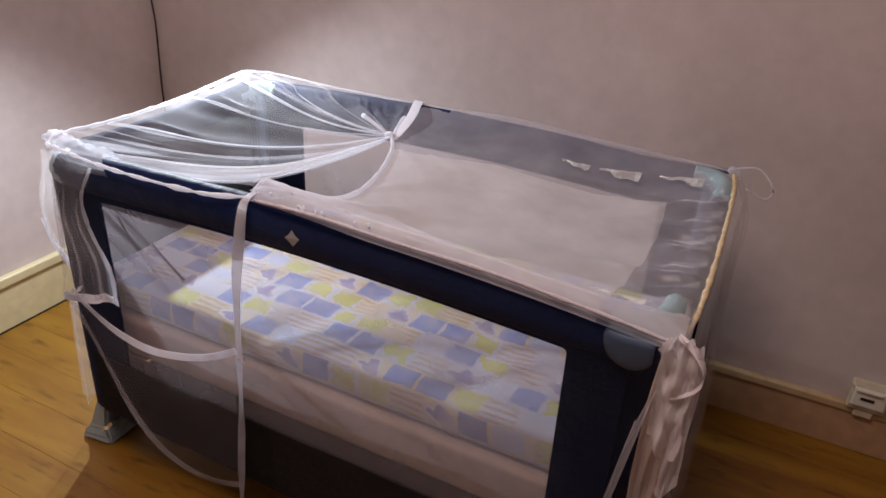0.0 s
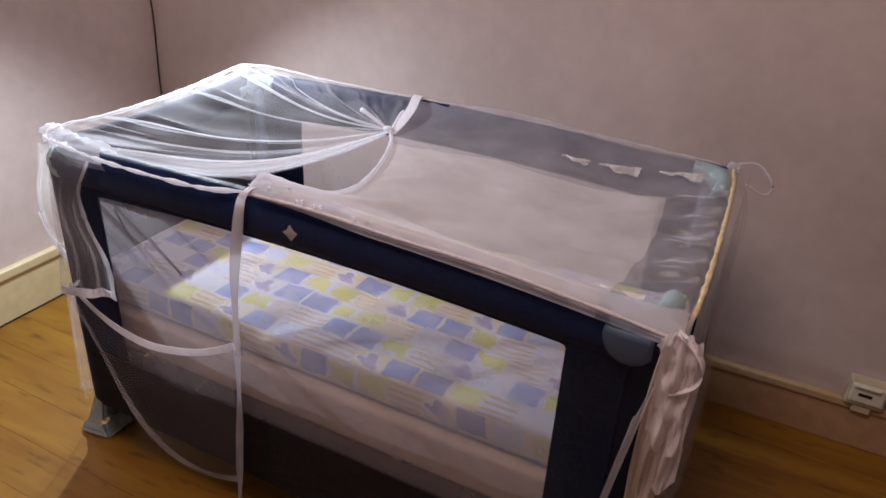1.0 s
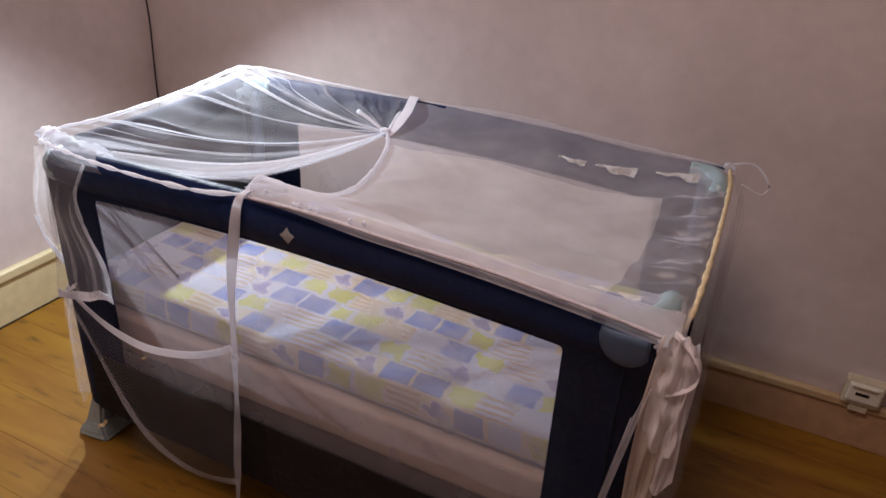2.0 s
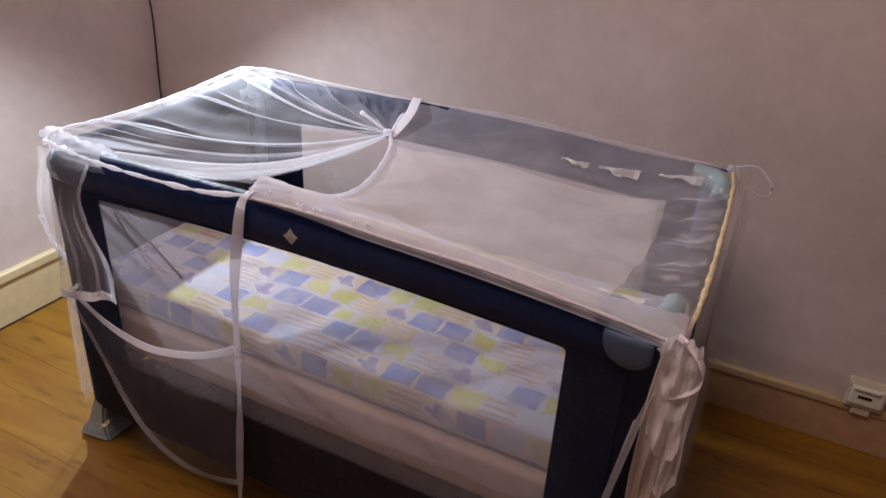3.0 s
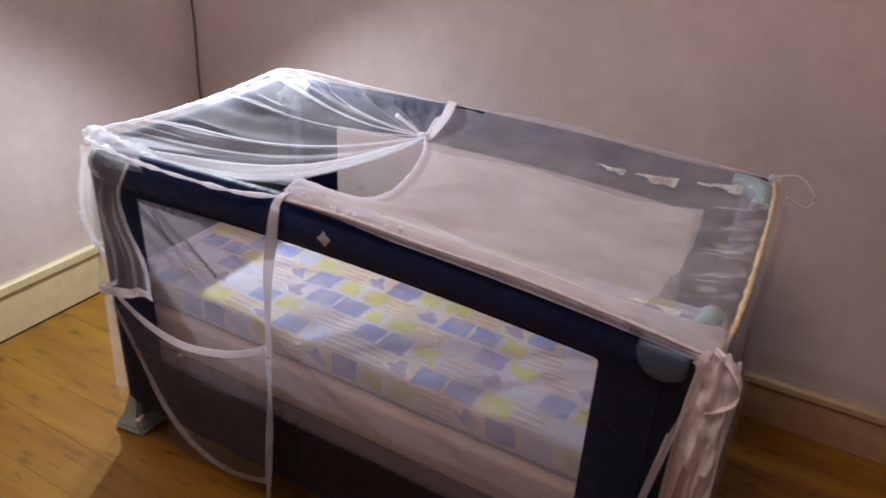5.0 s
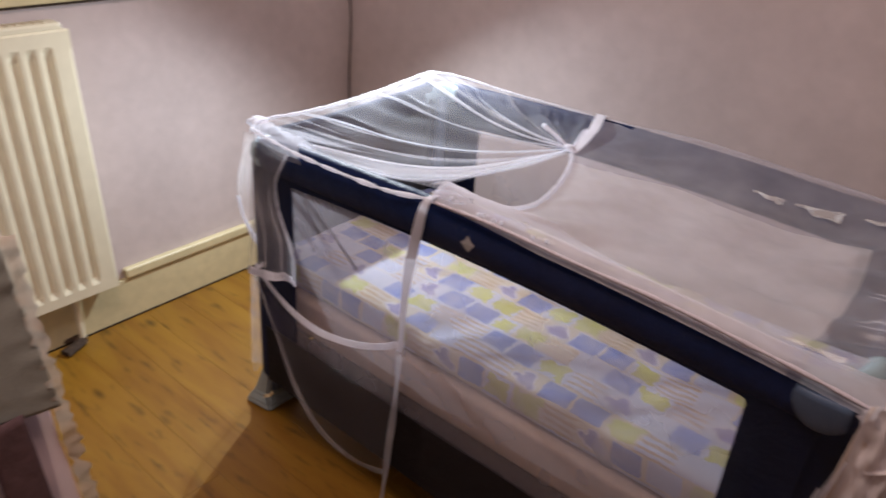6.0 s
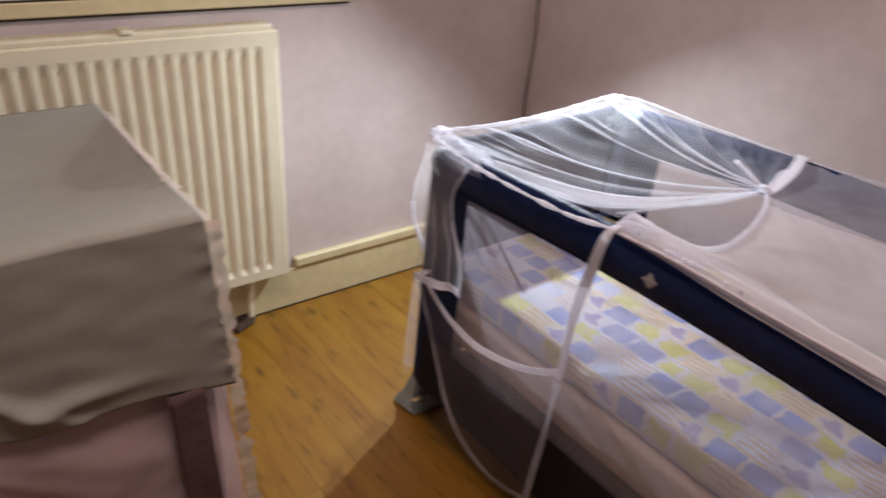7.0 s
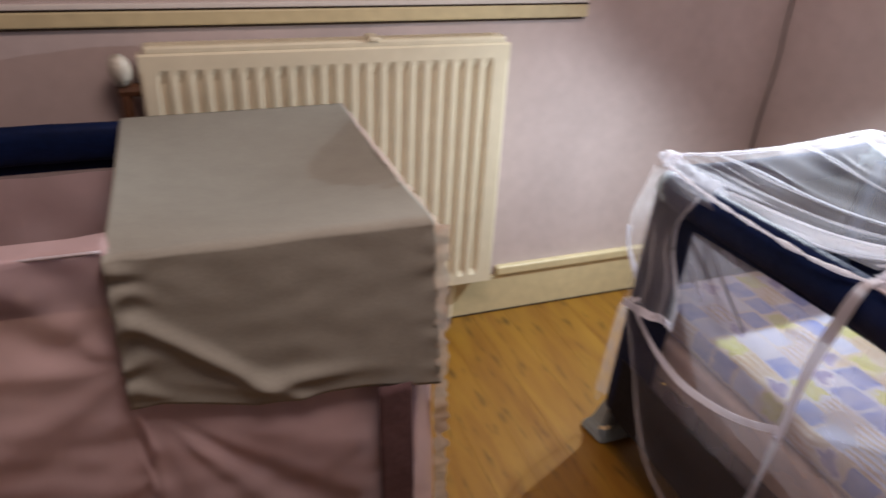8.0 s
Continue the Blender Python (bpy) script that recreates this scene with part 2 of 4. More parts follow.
NETFAINT = sheer("faint_tulle", (0.80, 0.76, 0.80), 0.022, 0.3)
NETTHIN = sheer("single_tulle", (0.84, 0.82, 0.86), 0.20, 0.35)
NETSOFT = sheer("folded_tulle", (0.82, 0.84, 0.93), 0.42, 0.3)
TAILWHITE = sheer("bunched_tulle", (0.95, 0.90, 0.93), 0.80, 0.14, through=0.3)
TAILBEIGE = sheer("beige_bunched_tulle", (0.80, 0.69, 0.62), 0.88, 0.12, through=0.25)
MESH = sheer("side_mesh", (0.64, 0.59, 0.66), 0.33, 0.1)
HEM = sheer("white_hem_tape", (0.92, 0.92, 0.98), 0.93, 0.06)
HEMPINK = material("pinkish_hem_tape", (0.60, 0.56, 0.63), 0.8, grain=0.15, scale=160, bump=0.3, bump_scale=120)
HEMYELLOW = material("yellowed_hem_tape", (0.66, 0.54, 0.34), 0.8, grain=0.25, scale=90, bump=0.4, bump_scale=90)
SOCKETPLASTIC = material("aged_cream_plastic", (0.55, 0.48, 0.36), 0.4, grain=0.10, scale=40, blotch=0.1)
WHITEPLASTIC = material("white_plastic", (0.72, 0.70, 0.62), 0.35, grain=0.05, scale=40)
BLACKRUBBER = material("black_cable_rubber", (0.012, 0.011, 0.012), 0.5, grain=0.2, scale=80)
COPPER = material("brown_painted_pipe", (0.16, 0.075, 0.04), 0.5, grain=0.35, scale=60, blotch=0.3)
RUST = material("rusty_dark_metal", (0.05, 0.028, 0.016), 0.8, grain=0.5, scale=60, bump=0.5)
GREYCLOTH = material("grey_cotton_sheet", (0.335, 0.343, 0.310), 0.85, grain=0.08, scale=220, blotch=0.06, bump=0.06, bump_scale=40)
MAUVE = sheer("mauve_net", (0.95, 0.75, 0.80), 0.62, 0.10, through=0.3)
LEGSTRIP = material("leg_strip_mauve", (0.13, 0.075, 0.085), 0.85, grain=0.15, scale=90, blotch=0.15, bump=0.2)
RUFFLE = sheer("cream_ruffle", (0.66, 0.58, 0.50), 0.8, 0.2, through=0.3)
GLASS = material("dark_night_glass", (0.02, 0.022, 0.03), 0.06)
FOIL = bpy.data.materials.new("clear_crumpled_plastic")
FOIL.use_nodes = True
FOIL.node_tree.nodes["Principled BSDF"].inputs["Base Color"].default_value = (0.8, 0.8, 0.8, 1)
FOIL.node_tree.nodes["Principled BSDF"].inputs["Roughness"].default_value = 0.14
FOIL.node_tree.nodes["Principled BSDF"].inputs["Alpha"].default_value = 0.48
SHADE = material("white_lamp_shade", (0.6, 0.6, 0.58), 0.5, grain=0.05)


# ---- mesh helpers ----
def part(name, bm, mat, parent=None, label="", smooth=False):
    me = bpy.data.meshes.new(name)
    bmesh.ops.recalc_face_normals(bm, faces=bm.faces)
    if smooth:
        for f in bm.faces:
            f.smooth = True
    bm.to_mesh(me)
    bm.free()
    me.materials.append(mat)
    ob = new(name, me)
    if parent:
        ob.parent = parent
    if label:
        tagged(ob, label)
    return ob


def thing(name, label, category, group="", at=(0, 0, 0), turn=0):
    ob = new(name)
    ob.empty_display_size = 0.1
    ob.matrix_world = pose(*at, 0, 0, turn)
    return tagged(ob, label, category, group)


def block(x0, y0, z0, x1, y1, z1, bevel=0.0, seg=2, bm=None):
    bm = bm or bmesh.new()
    r = bmesh.ops.create_cube(bm, size=1)
    bmesh.ops.scale(bm, vec=(x1 - x0, y1 - y0, z1 - z0), verts=r["verts"])
    bmesh.ops.translate(bm, vec=((x0 + x1) / 2, (y0 + y1) / 2, (z0 + z1) / 2), verts=r["verts"])
    if bevel:
        es = {e for v in r["verts"] for e in v.link_edges}
        bmesh.ops.bevel(bm, geom=list(es), offset=bevel, segments=seg, profile=0.5, affect="EDGES")
    return bm


def smooth_line(points, n=24):
    """Catmull-Rom line through the points."""
    p = [Vector(q) for q in points]
    p = [p[0] * 2 - p[1]] + p + [p[-1] * 2 - p[-2]]
    out = []
    for i in range(n + 1):
        t = i / n * (len(p) - 3)
        k = min(int(t), len(p) - 4)
        t -= k
        a, b, c, d = p[k:k + 4]
        out.append(0.5 * ((2 * b) + (c - a) * t + (2 * a - 5 * b + 4 * c - d) * t * t + (3 * b - a - 3 * c + d) * t ** 3))
    return out


def tube(points, radius, sides=8, n=24, rz=None, wobble=0.0, bm=None, taper=None):
    """Round or oval tube along a smooth line. rz: half height, when it differs from the half width."""
    bm = bm or bmesh.new()
    line = smooth_line(points, n)
    rings = []
    for i, p in enumerate(line):
        d = (line[min(i + 1, n)] - line[max(i - 1, 0)]).normalized()
        up = Vector((0, 0, 1)) if abs(d.z) < 0.9 else Vector((0, 1, 0))
        s = d.cross(up).normalized()
        u = s.cross(d)
        k = 1 + wobble * noise.noise(p * 45)
        if taper:
            k *= taper(i / n)
        rings.append([bm.verts.new(p + s * math.cos(a) * radius * k + u * math.sin(a) * (rz or radius) * k) for a in (2 * math.pi * j / sides for j in range(sides))])
    for a, b in zip(rings, rings[1:]):
        for j in range(sides):
            bm.faces.new((a[j], a[(j + 1) % sides], b[(j + 1) % sides], b[j]))
    bm.faces.new(rings[0])
    bm.faces.new(rings[-1])
    return bm


def sheet(fn, nu, nv, thick=0.0):
    """Grid of fn(u, v), each from 0 to 1; thick gives it a second side."""
    bm = bmesh.new()
    g = [[bm.verts.new(fn(i / nu, j / nv)) for j in range(nv + 1)] for i in range(nu + 1)]
    fs = [bm.faces.new((g[i][j], g[i + 1][j], g[i + 1][j + 1], g[i][j + 1])) for i in range(nu) for j in range(nv)]
    if thick:
        bmesh.ops.recalc_face_normals(bm, faces=fs)
        bmesh.ops.solidify(bm, geom=fs, thickness=thick)
    return bm


def ribbon(points, width, across, n=28, thick=0.0016, twist=0.0):
    """Flat tape along a line; across is its width's direction."""
    line, c = smooth_line(points, n), Vector(across).normalized()

    def at(u, v):
        i = min(int(u * n + 0.5), n)
        d = (line[min(i + 1, n)] - line[max(i - 1, 0)]).normalized()
        w = (c - d * c.dot(d)).normalized()
        w = Matrix.Rotation(twist * math.sin(u * 9), 3, d) @ w
        return line[i] + w * (v - 0.5) * width
    return sheet(at, n, 2, thick)


def window_frame_panel(length, z0, z1, hole, y, thick, bow=0.0, n=14, flip=1):
    """Cloth panel in the plane y, from x 0 to length, with one rounded opening."""
    x0, x1, h0, h1 = hole
    r = 0.008
    inner, outer = [], []

    def corner(cx, cz, a0):
        for k in range(5):
            a = radians(a0 + 22.5 * k)
            inner.append((cx + r * math.cos(a), cz + r * math.sin(a)))
    def line(ax, az, bx, bz, count, arch=0.0):
        for k in range(1, count):
            f = k / count
            inner.append((ax + (bx - ax) * f, az + (bz - az) * f + arch * math.sin(math.pi * f)))
    corner(x0 + r, h0 + r, 180)
    line(x0 + r, h0, x1 - r, h0, n)
    corner(x1 - r, h0 + r, 270)
    line(x1, h0 + r, x1, h1 - r, 6)
    corner(x1 - r, h1 - r, 0)
    line(x1 - r, h1, x0 + r, h1, n, bow)
    corner(x0 + r, h1 - r, 90)
    line(x0, h1 - r, x0, h0 + r, 6)
    cx, cz = (x0 + x1) / 2, (h0 + h1) / 2
    for x, z in inner:
        # nearest side of the outer rectangle, in proportion
        fx, fz = (x - cx) / (x1 - x0) * 2, (z - cz) / (h1 - h0) * 2
        m = max(abs(fx), abs(fz))
        fx, fz = fx / m, fz / m
        outer.append((length / 2 + fx * (length / 2 - 0.042), (z0 + z1) / 2 + fz * (z1 - z0) / 2))
    bm = bmesh.new()
    loops = []
    for yy in (y - thick / 2, y + thick / 2):
        a, b, c = [], [], []
        for (xi, zi), (xo, zo) in zip(inner, outer):
            xm, zm = (xi + xo) / 2, (zi + zo) / 2
            w = 0.003 * noise.noise(Vector((xm * 6, zm * 6, y * 5)))
            a.append(bm.verts.new((xi, yy, zi)))
            b.append(bm.verts.new((xm, yy + w, zm)))
            c.append(bm.verts.new((xo, yy, zo)))
        loops.append((a, b, c))
    k = len(inner)
    for j in range(k):
        q = (j + 1) % k
        for a, b, c in loops:
            bm.faces.new((a[j], a[q], b[q], b[j]))
            bm.faces.new((b[j], b[q], c[q], c[j]))
        bm.faces.new((loops[0][0][j], loops[0][0][q], loops[1][0][q], loops[1][0][j]))
        bm.faces.new((loops[0][2][j], loops[0][2][q], loops[1][2][q], loops[1][2][j]))
    return bm


# ---- the room ----
X0, X1, Y0, Y1, TOP = -0.625, 3.2, -2.9, 0.905, 2.42


def structure(name, bm, mat, label, category):
    return tagged(part(name, bm, mat), label, category, kind="structure")


floor = structure("floor", block(X0 - 0.2, Y0 - 0.2, -0.06, X1 + 0.2, Y1 + 0.2, -0.006), GAP, "varnished orange pine plank floor with dark knots", "floor")
structure("ceiling", block(X0 - 0.2, Y0 - 0.2, TOP, X1 + 0.2, Y1 + 0.2, TOP + 0.1), CEIL, "plain white painted ceiling", "ceiling")
structure("wall_back", block(X0 - 0.2, Y1, -0.06, X1 + 0.2, Y1 + 0.2, TOP), WALL, "pale pink mottled plaster wall behind the cot", "wall")
structure("wall_right", block(X1, Y0, -0.06, X1 + 0.2, Y1, TOP), WALL, "pale pink plaster wall", "wall")
structure("wall_front", block(X0 - 0.2, Y0 - 0.2, -0.06, X1 + 0.2, Y0, TOP), WALL, "pale pink plaster wall", "wall")
# window wall with its opening
WY0, WY1, WZ0, WZ1 = -1.75, 0.05, 0.985, 2.05
bm = block(X0 - 0.2, Y0, -0.06, X0, WY0, TOP)
block(X0 - 0.2, WY1, -0.06, X0, Y1, TOP, bm=bm)
block(X0 - 0.2, WY0, -0.06, X0, WY1, WZ0, bm=bm)
block(X0 - 0.2, WY0, WZ1, X0, WY1, TOP, bm=bm)
structure("wall_left", bm, WALL, "pale pink plaster wall with radiator and window", "wall")
win = tagged(new("window_1"), "painted window with dark night glass above radiator", "window", kind="structure")
bm = block(X0 - 0.09, WY0, WZ0, X0 - 0.03, WY1, WZ0 + 0.07, 0.006)
block(X0 - 0.09, WY0, WZ1 - 0.06, X0 - 0.03, WY1, WZ1, 0.006, bm=bm)
for yy in (WY0, -0.88, WY1 - 0.06):
    block(X0 - 0.088, yy, WZ0 + 0.07, X0 - 0.032, yy + 0.06, WZ1 - 0.06, 0.006, bm=bm)
part("window_frame", bm, CEIL, win)
part("pane", block(X0 - 0.066, WY0 + 0.06, WZ0 + 0.07, X0 - 0.06, WY1 - 0.06, WZ1 - 0.06), GLASS, win)
part("window_sill", block(X0 - 0.10, -1.85, 0.932, X0 + 0.014, 0.18, 0.966, 0.004), CREAM, win, "cream painted wooden sill board")
part("sill_gap", block(X0 - 0.10, -1.85, 0.966, X0 + 0.011, 0.18, 0.970), GAP, win)
part("sill_top", block(X0 - 0.10, -1.85, 0.970, X0 + 0.012, 0.18, 0.982, 0.003), CEIL, win, "pale painted sill top")
# thin dark line along the sill's lower edge
part("apron", block(X0 - 0.01, -1.83, 0.927, X0 + 0.010, 0.17, 0.932, 0.001), GAP, win)

# skirting boards with a moulded top
base = tagged(new("baseboard_left"), "cream painted skirting board with moulded top", "skirting board", kind="structure")
part("board", block(X0, Y0, 0, X0 + 0.016, Y1, 0.135, 0.002), CREAM, base)
part("moulding", block(X0, -0.03, 0.137, X0 + 0.024, Y1, 0.170, 0.007, 3), CREAM, base)
part("floor_gap", block(X0 + 0.016, Y0, 0.0, X0 + 0.0185, Y1 - 0.02, 0.005), GAP, base)
base = tagged(new("baseboard_back"), "tan painted skirting board with paler moulding", "skirting board", kind="structure")
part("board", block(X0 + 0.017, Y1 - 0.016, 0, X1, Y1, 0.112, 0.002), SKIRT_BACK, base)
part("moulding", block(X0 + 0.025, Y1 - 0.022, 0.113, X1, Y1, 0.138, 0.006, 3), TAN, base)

# ---- radiator ----
RX, RY0, RY1, RZ0, RZ1 = -0.545, -0.985, -0.078, 0.165, 0.885
rad = thing("radiator", "cream enamelled panel radiator with vertical flutes", "radiator")
nr = 22
prof = []
ya, yb = RY0 + 0.035, RY1 - 0.035
pitch = (yb - ya) / nr
for k in range(nr):
    y = ya + k * pitch
    prof += [(y, 0.0), (y + pitch * 0.22, -0.010), (y + pitch * 0.50, -0.010), (y + pitch * 0.72, 0.0)]
prof.append((yb, 0.0))
prof = [(RY0, -0.004), (RY0 + 0.006, 0.0)] + prof + [(RY1 - 0.006, 0.0), (RY1, -0.004)]
za, zb = RZ0 + 0.035, RZ1 - 0.045
levels = [(RZ0, 0.0), (RZ0 + 0.028, 0.0), (za + 0.012, 1.0), (zb - 0.022, 1.0), (zb - 0.006, 0.6), (zb + 0.008, 0.0), (RZ1 - 0.005, 0.0), (RZ1, -0.3)]
bm = bmesh.new()
g = [[bm.verts.new((RX + (d * k if k >= 0 else -0.005), y, z)) for y, d in prof] for z, k in levels]
for a, b in zip(g, g[1:]):
    for j in range(len(prof) - 1):
        bm.faces.new((a[j], a[j + 1], b[j + 1], b[j]))
fs = list(bm.faces)
bmesh.ops.recalc_face_normals(bm, faces=fs)
bmesh.ops.solidify(bm, geom=fs, thickness=0.004)
part("front_panel", bm, RADIATOR, rad)
part("rear_panel", block(X0 + 0.022, RY0 + 0.01, RZ0 + 0.01, X0 + 0.030, RY1 - 0.01, RZ1 - 0.01, 0.003), RADIATOR, rad)
for yy in (RY0, RY1 - 0.004):
    part("side_cover", block(X0 + 0.028, yy, RZ0 + 0.012, RX - 0.016, yy + 0.004, RZ1 - 0.004), RADIATOR, rad)
bm = block(X0 + 0.024, RY0 + 0.012, RZ1 - 0.004, RX - 0.004, RY1 - 0.012, RZ1 + 0.016, 0.006)
part("top_grille", bm, RADIATOR, rad)
bm = bmesh.new()
for k in range(44):
    y = RY0 + 0.03 + k * (RY1 - RY0 - 0.06) / 44
    block(X0 + 0.036, y, RZ1 + 0.014, RX - 0.014, y + 0.006, RZ1 + 0.0185, bm=bm)
part("grille", bm, RADIATOR, rad)
part("clip", block(X0 + 0.03, -0.46, RZ1 + 0.012, RX + 0.002, -0.43, RZ1 + 0.024, 0.004), RADIATOR, rad)
for yy in (RY0 + 0.12, RY1 - 0.12):
    part("wall_bracket", block(X0, yy, RZ0 + 0.06, X0 + 0.022, yy + 0.03, RZ1 - 0.08, 0.002), RADIATOR, rad)
valve = part("valve", tube([(-0.575, RY0 + 0.010, 0.80), (-0.575, RY0 - 0.05, 0.80)], 0.016, 10, 3), COPPER, rad)
part("thermostat_head", tube([(-0.575, RY0 - 0.036, 0.818), (-0.570, RY0 - 0.037, 0.832), (-0.560, RY0 - 0.038, 0.850), (-0.550, RY0 - 0.040, 0.868), (-0.544, RY0 - 0.041, 0.880)], 0.026, 18, 16, taper=lambda f: 0.7 + 0.3 * math.sin(math.pi * min(1, f * 1.1)) if f < 0.92 else 0.6), WHITEPLASTIC, valve, "white plastic thermostat head", smooth=True)
part("pipe", tube([(-0.575, RY0 - 0.035, 0.81), (-0.578, RY0 - 0.036, 0.6), (-0.58, RY0 - 0.035, 0.3), (-0.58, RY0 - 0.035, 0.0)], 0.013, 10, 16), COPPER, rad)
part("pipe", tube([(-0.588, RY1 - 0.11, RZ0 + 0.03), (-0.588, RY1 - 0.112, 0.10), (-0.587, RY1 - 0.115, 0.03), (-0.587, RY1 - 0.115, 0.0)], 0.009, 10, 12), RADIATOR, rad)
part("floor_collar", tube([(-0.625, RY1 - 0.15, 0.010), (-0.60, RY1 - 0.12, 0.013), (-0.578, RY1 - 0.13, 0.012), (-0.560, RY1 - 0.18, 0.007)], 0.017, 8, 14, rz=0.010, wobble=0.6), RUST, rad, "dark rusty pipe fitting at the floor")

# ---- wall socket on the back skirting ----
sock = thing("wall_socket", "white surface-mounted wall socket above the skirting", "socket")
part("box", block(1.608, Y1 - 0.034, 0.136, 1.694, Y1, 0.208, 0.006, 3), SOCKETPLASTIC, sock)
part("face", block(1.613, Y1 - 0.040, 0.150, 1.689, Y1 - 0.0335, 0.204, 0.005, 3), WHITEPLASTIC, sock)
part("slot", block(1.632, Y1 - 0.0412, 0.171, 1.662, Y1 - 0.0398, 0.179), BLACKRUBBER, sock)
part("cap", block(1.618, Y1 - 0.046, 0.194, 1.676, Y1 - 0.0405, 0.203, 0.003), WHITEPLASTIC, sock)
part("trunking", block(1.630, Y1 - 0.030, 0.115, 1.672, Y1 - 0.0225, 0.1355, 0.003), SOCKETPLASTIC, sock)

# ---- lamp cable and lamp in the corner ----
lamp = thing("corner_lamp", "small clip lamp with cone shade hung in the corner", "lamp")
part("cable", tube([(-0.600, 0.890, 0.0), (-0.606, 0.885, 0.35), (-0.612, 0.884, 0.55), (-0.604, 0.890, 0.78), (-0.612, 0.893, 0.90), (-0.60, 0.886, 1.10), (-0.56, 0.87, 1.22), (-0.50, 0.83, 1.20)], 0.0028, 6, 60), BLACKRUBBER, lamp, "thin black cable")
# round shade: a bowl behind the bulb, its rim facing RIM_AXIS
bm = bmesh.new()
turn = RIM_AXIS.to_track_quat("Z", "Y").to_matrix()
rings = []
for k in range(9):
    a = radians(101 + 73 * k / 8)
    rings.append([bm.verts.new(LAMP + turn @ Vector((math.sin(a) * math.cos(b), math.sin(a) * math.sin(b), math.cos(a))) * 0.032) for b in (2 * math.pi * q / 32 for q in range(32))])
for a, b in zip(rings, rings[1:]):
    for q in range(32):
        bm.faces.new((a[q], a[(q + 1) % 32], b[(q + 1) % 32], b[q]))
bm.faces.new(rings[-1])
fs = list(bm.faces)
bmesh.ops.solidify(bm, geom=fs, thickness=0.0015)
part("shade", bm, SHADE, lamp, smooth=True)
back = LAMP - RIM_AXIS * 0.032
part("arm", tube([back, back + Vector((-0.03, 0.03, 0.03)), (-0.55, 0.88, 1.2), (-0.56, Y1, 1.2)], 0.006, 8, 16), WHITEPLASTIC, lamp)

# ---- travel cot ----
def lean(x, y, z):
    """The head end's legs splay: how far its top stands in from its feet."""
    return (0.042 - 0.024 * max(0.0, min(1.0, y / 0.65))) * max(0.0, 1 - max(0.0, x) / 0.5) * max(0.0, min(1.0, z / 0.75))


def lean_in(ob):
    for v in ob.data.vertices:
        v.co.x += lean(v.co.x, v.co.y, v.co.z)


CL, CW, CH = 1.24, 0.65, 0.76


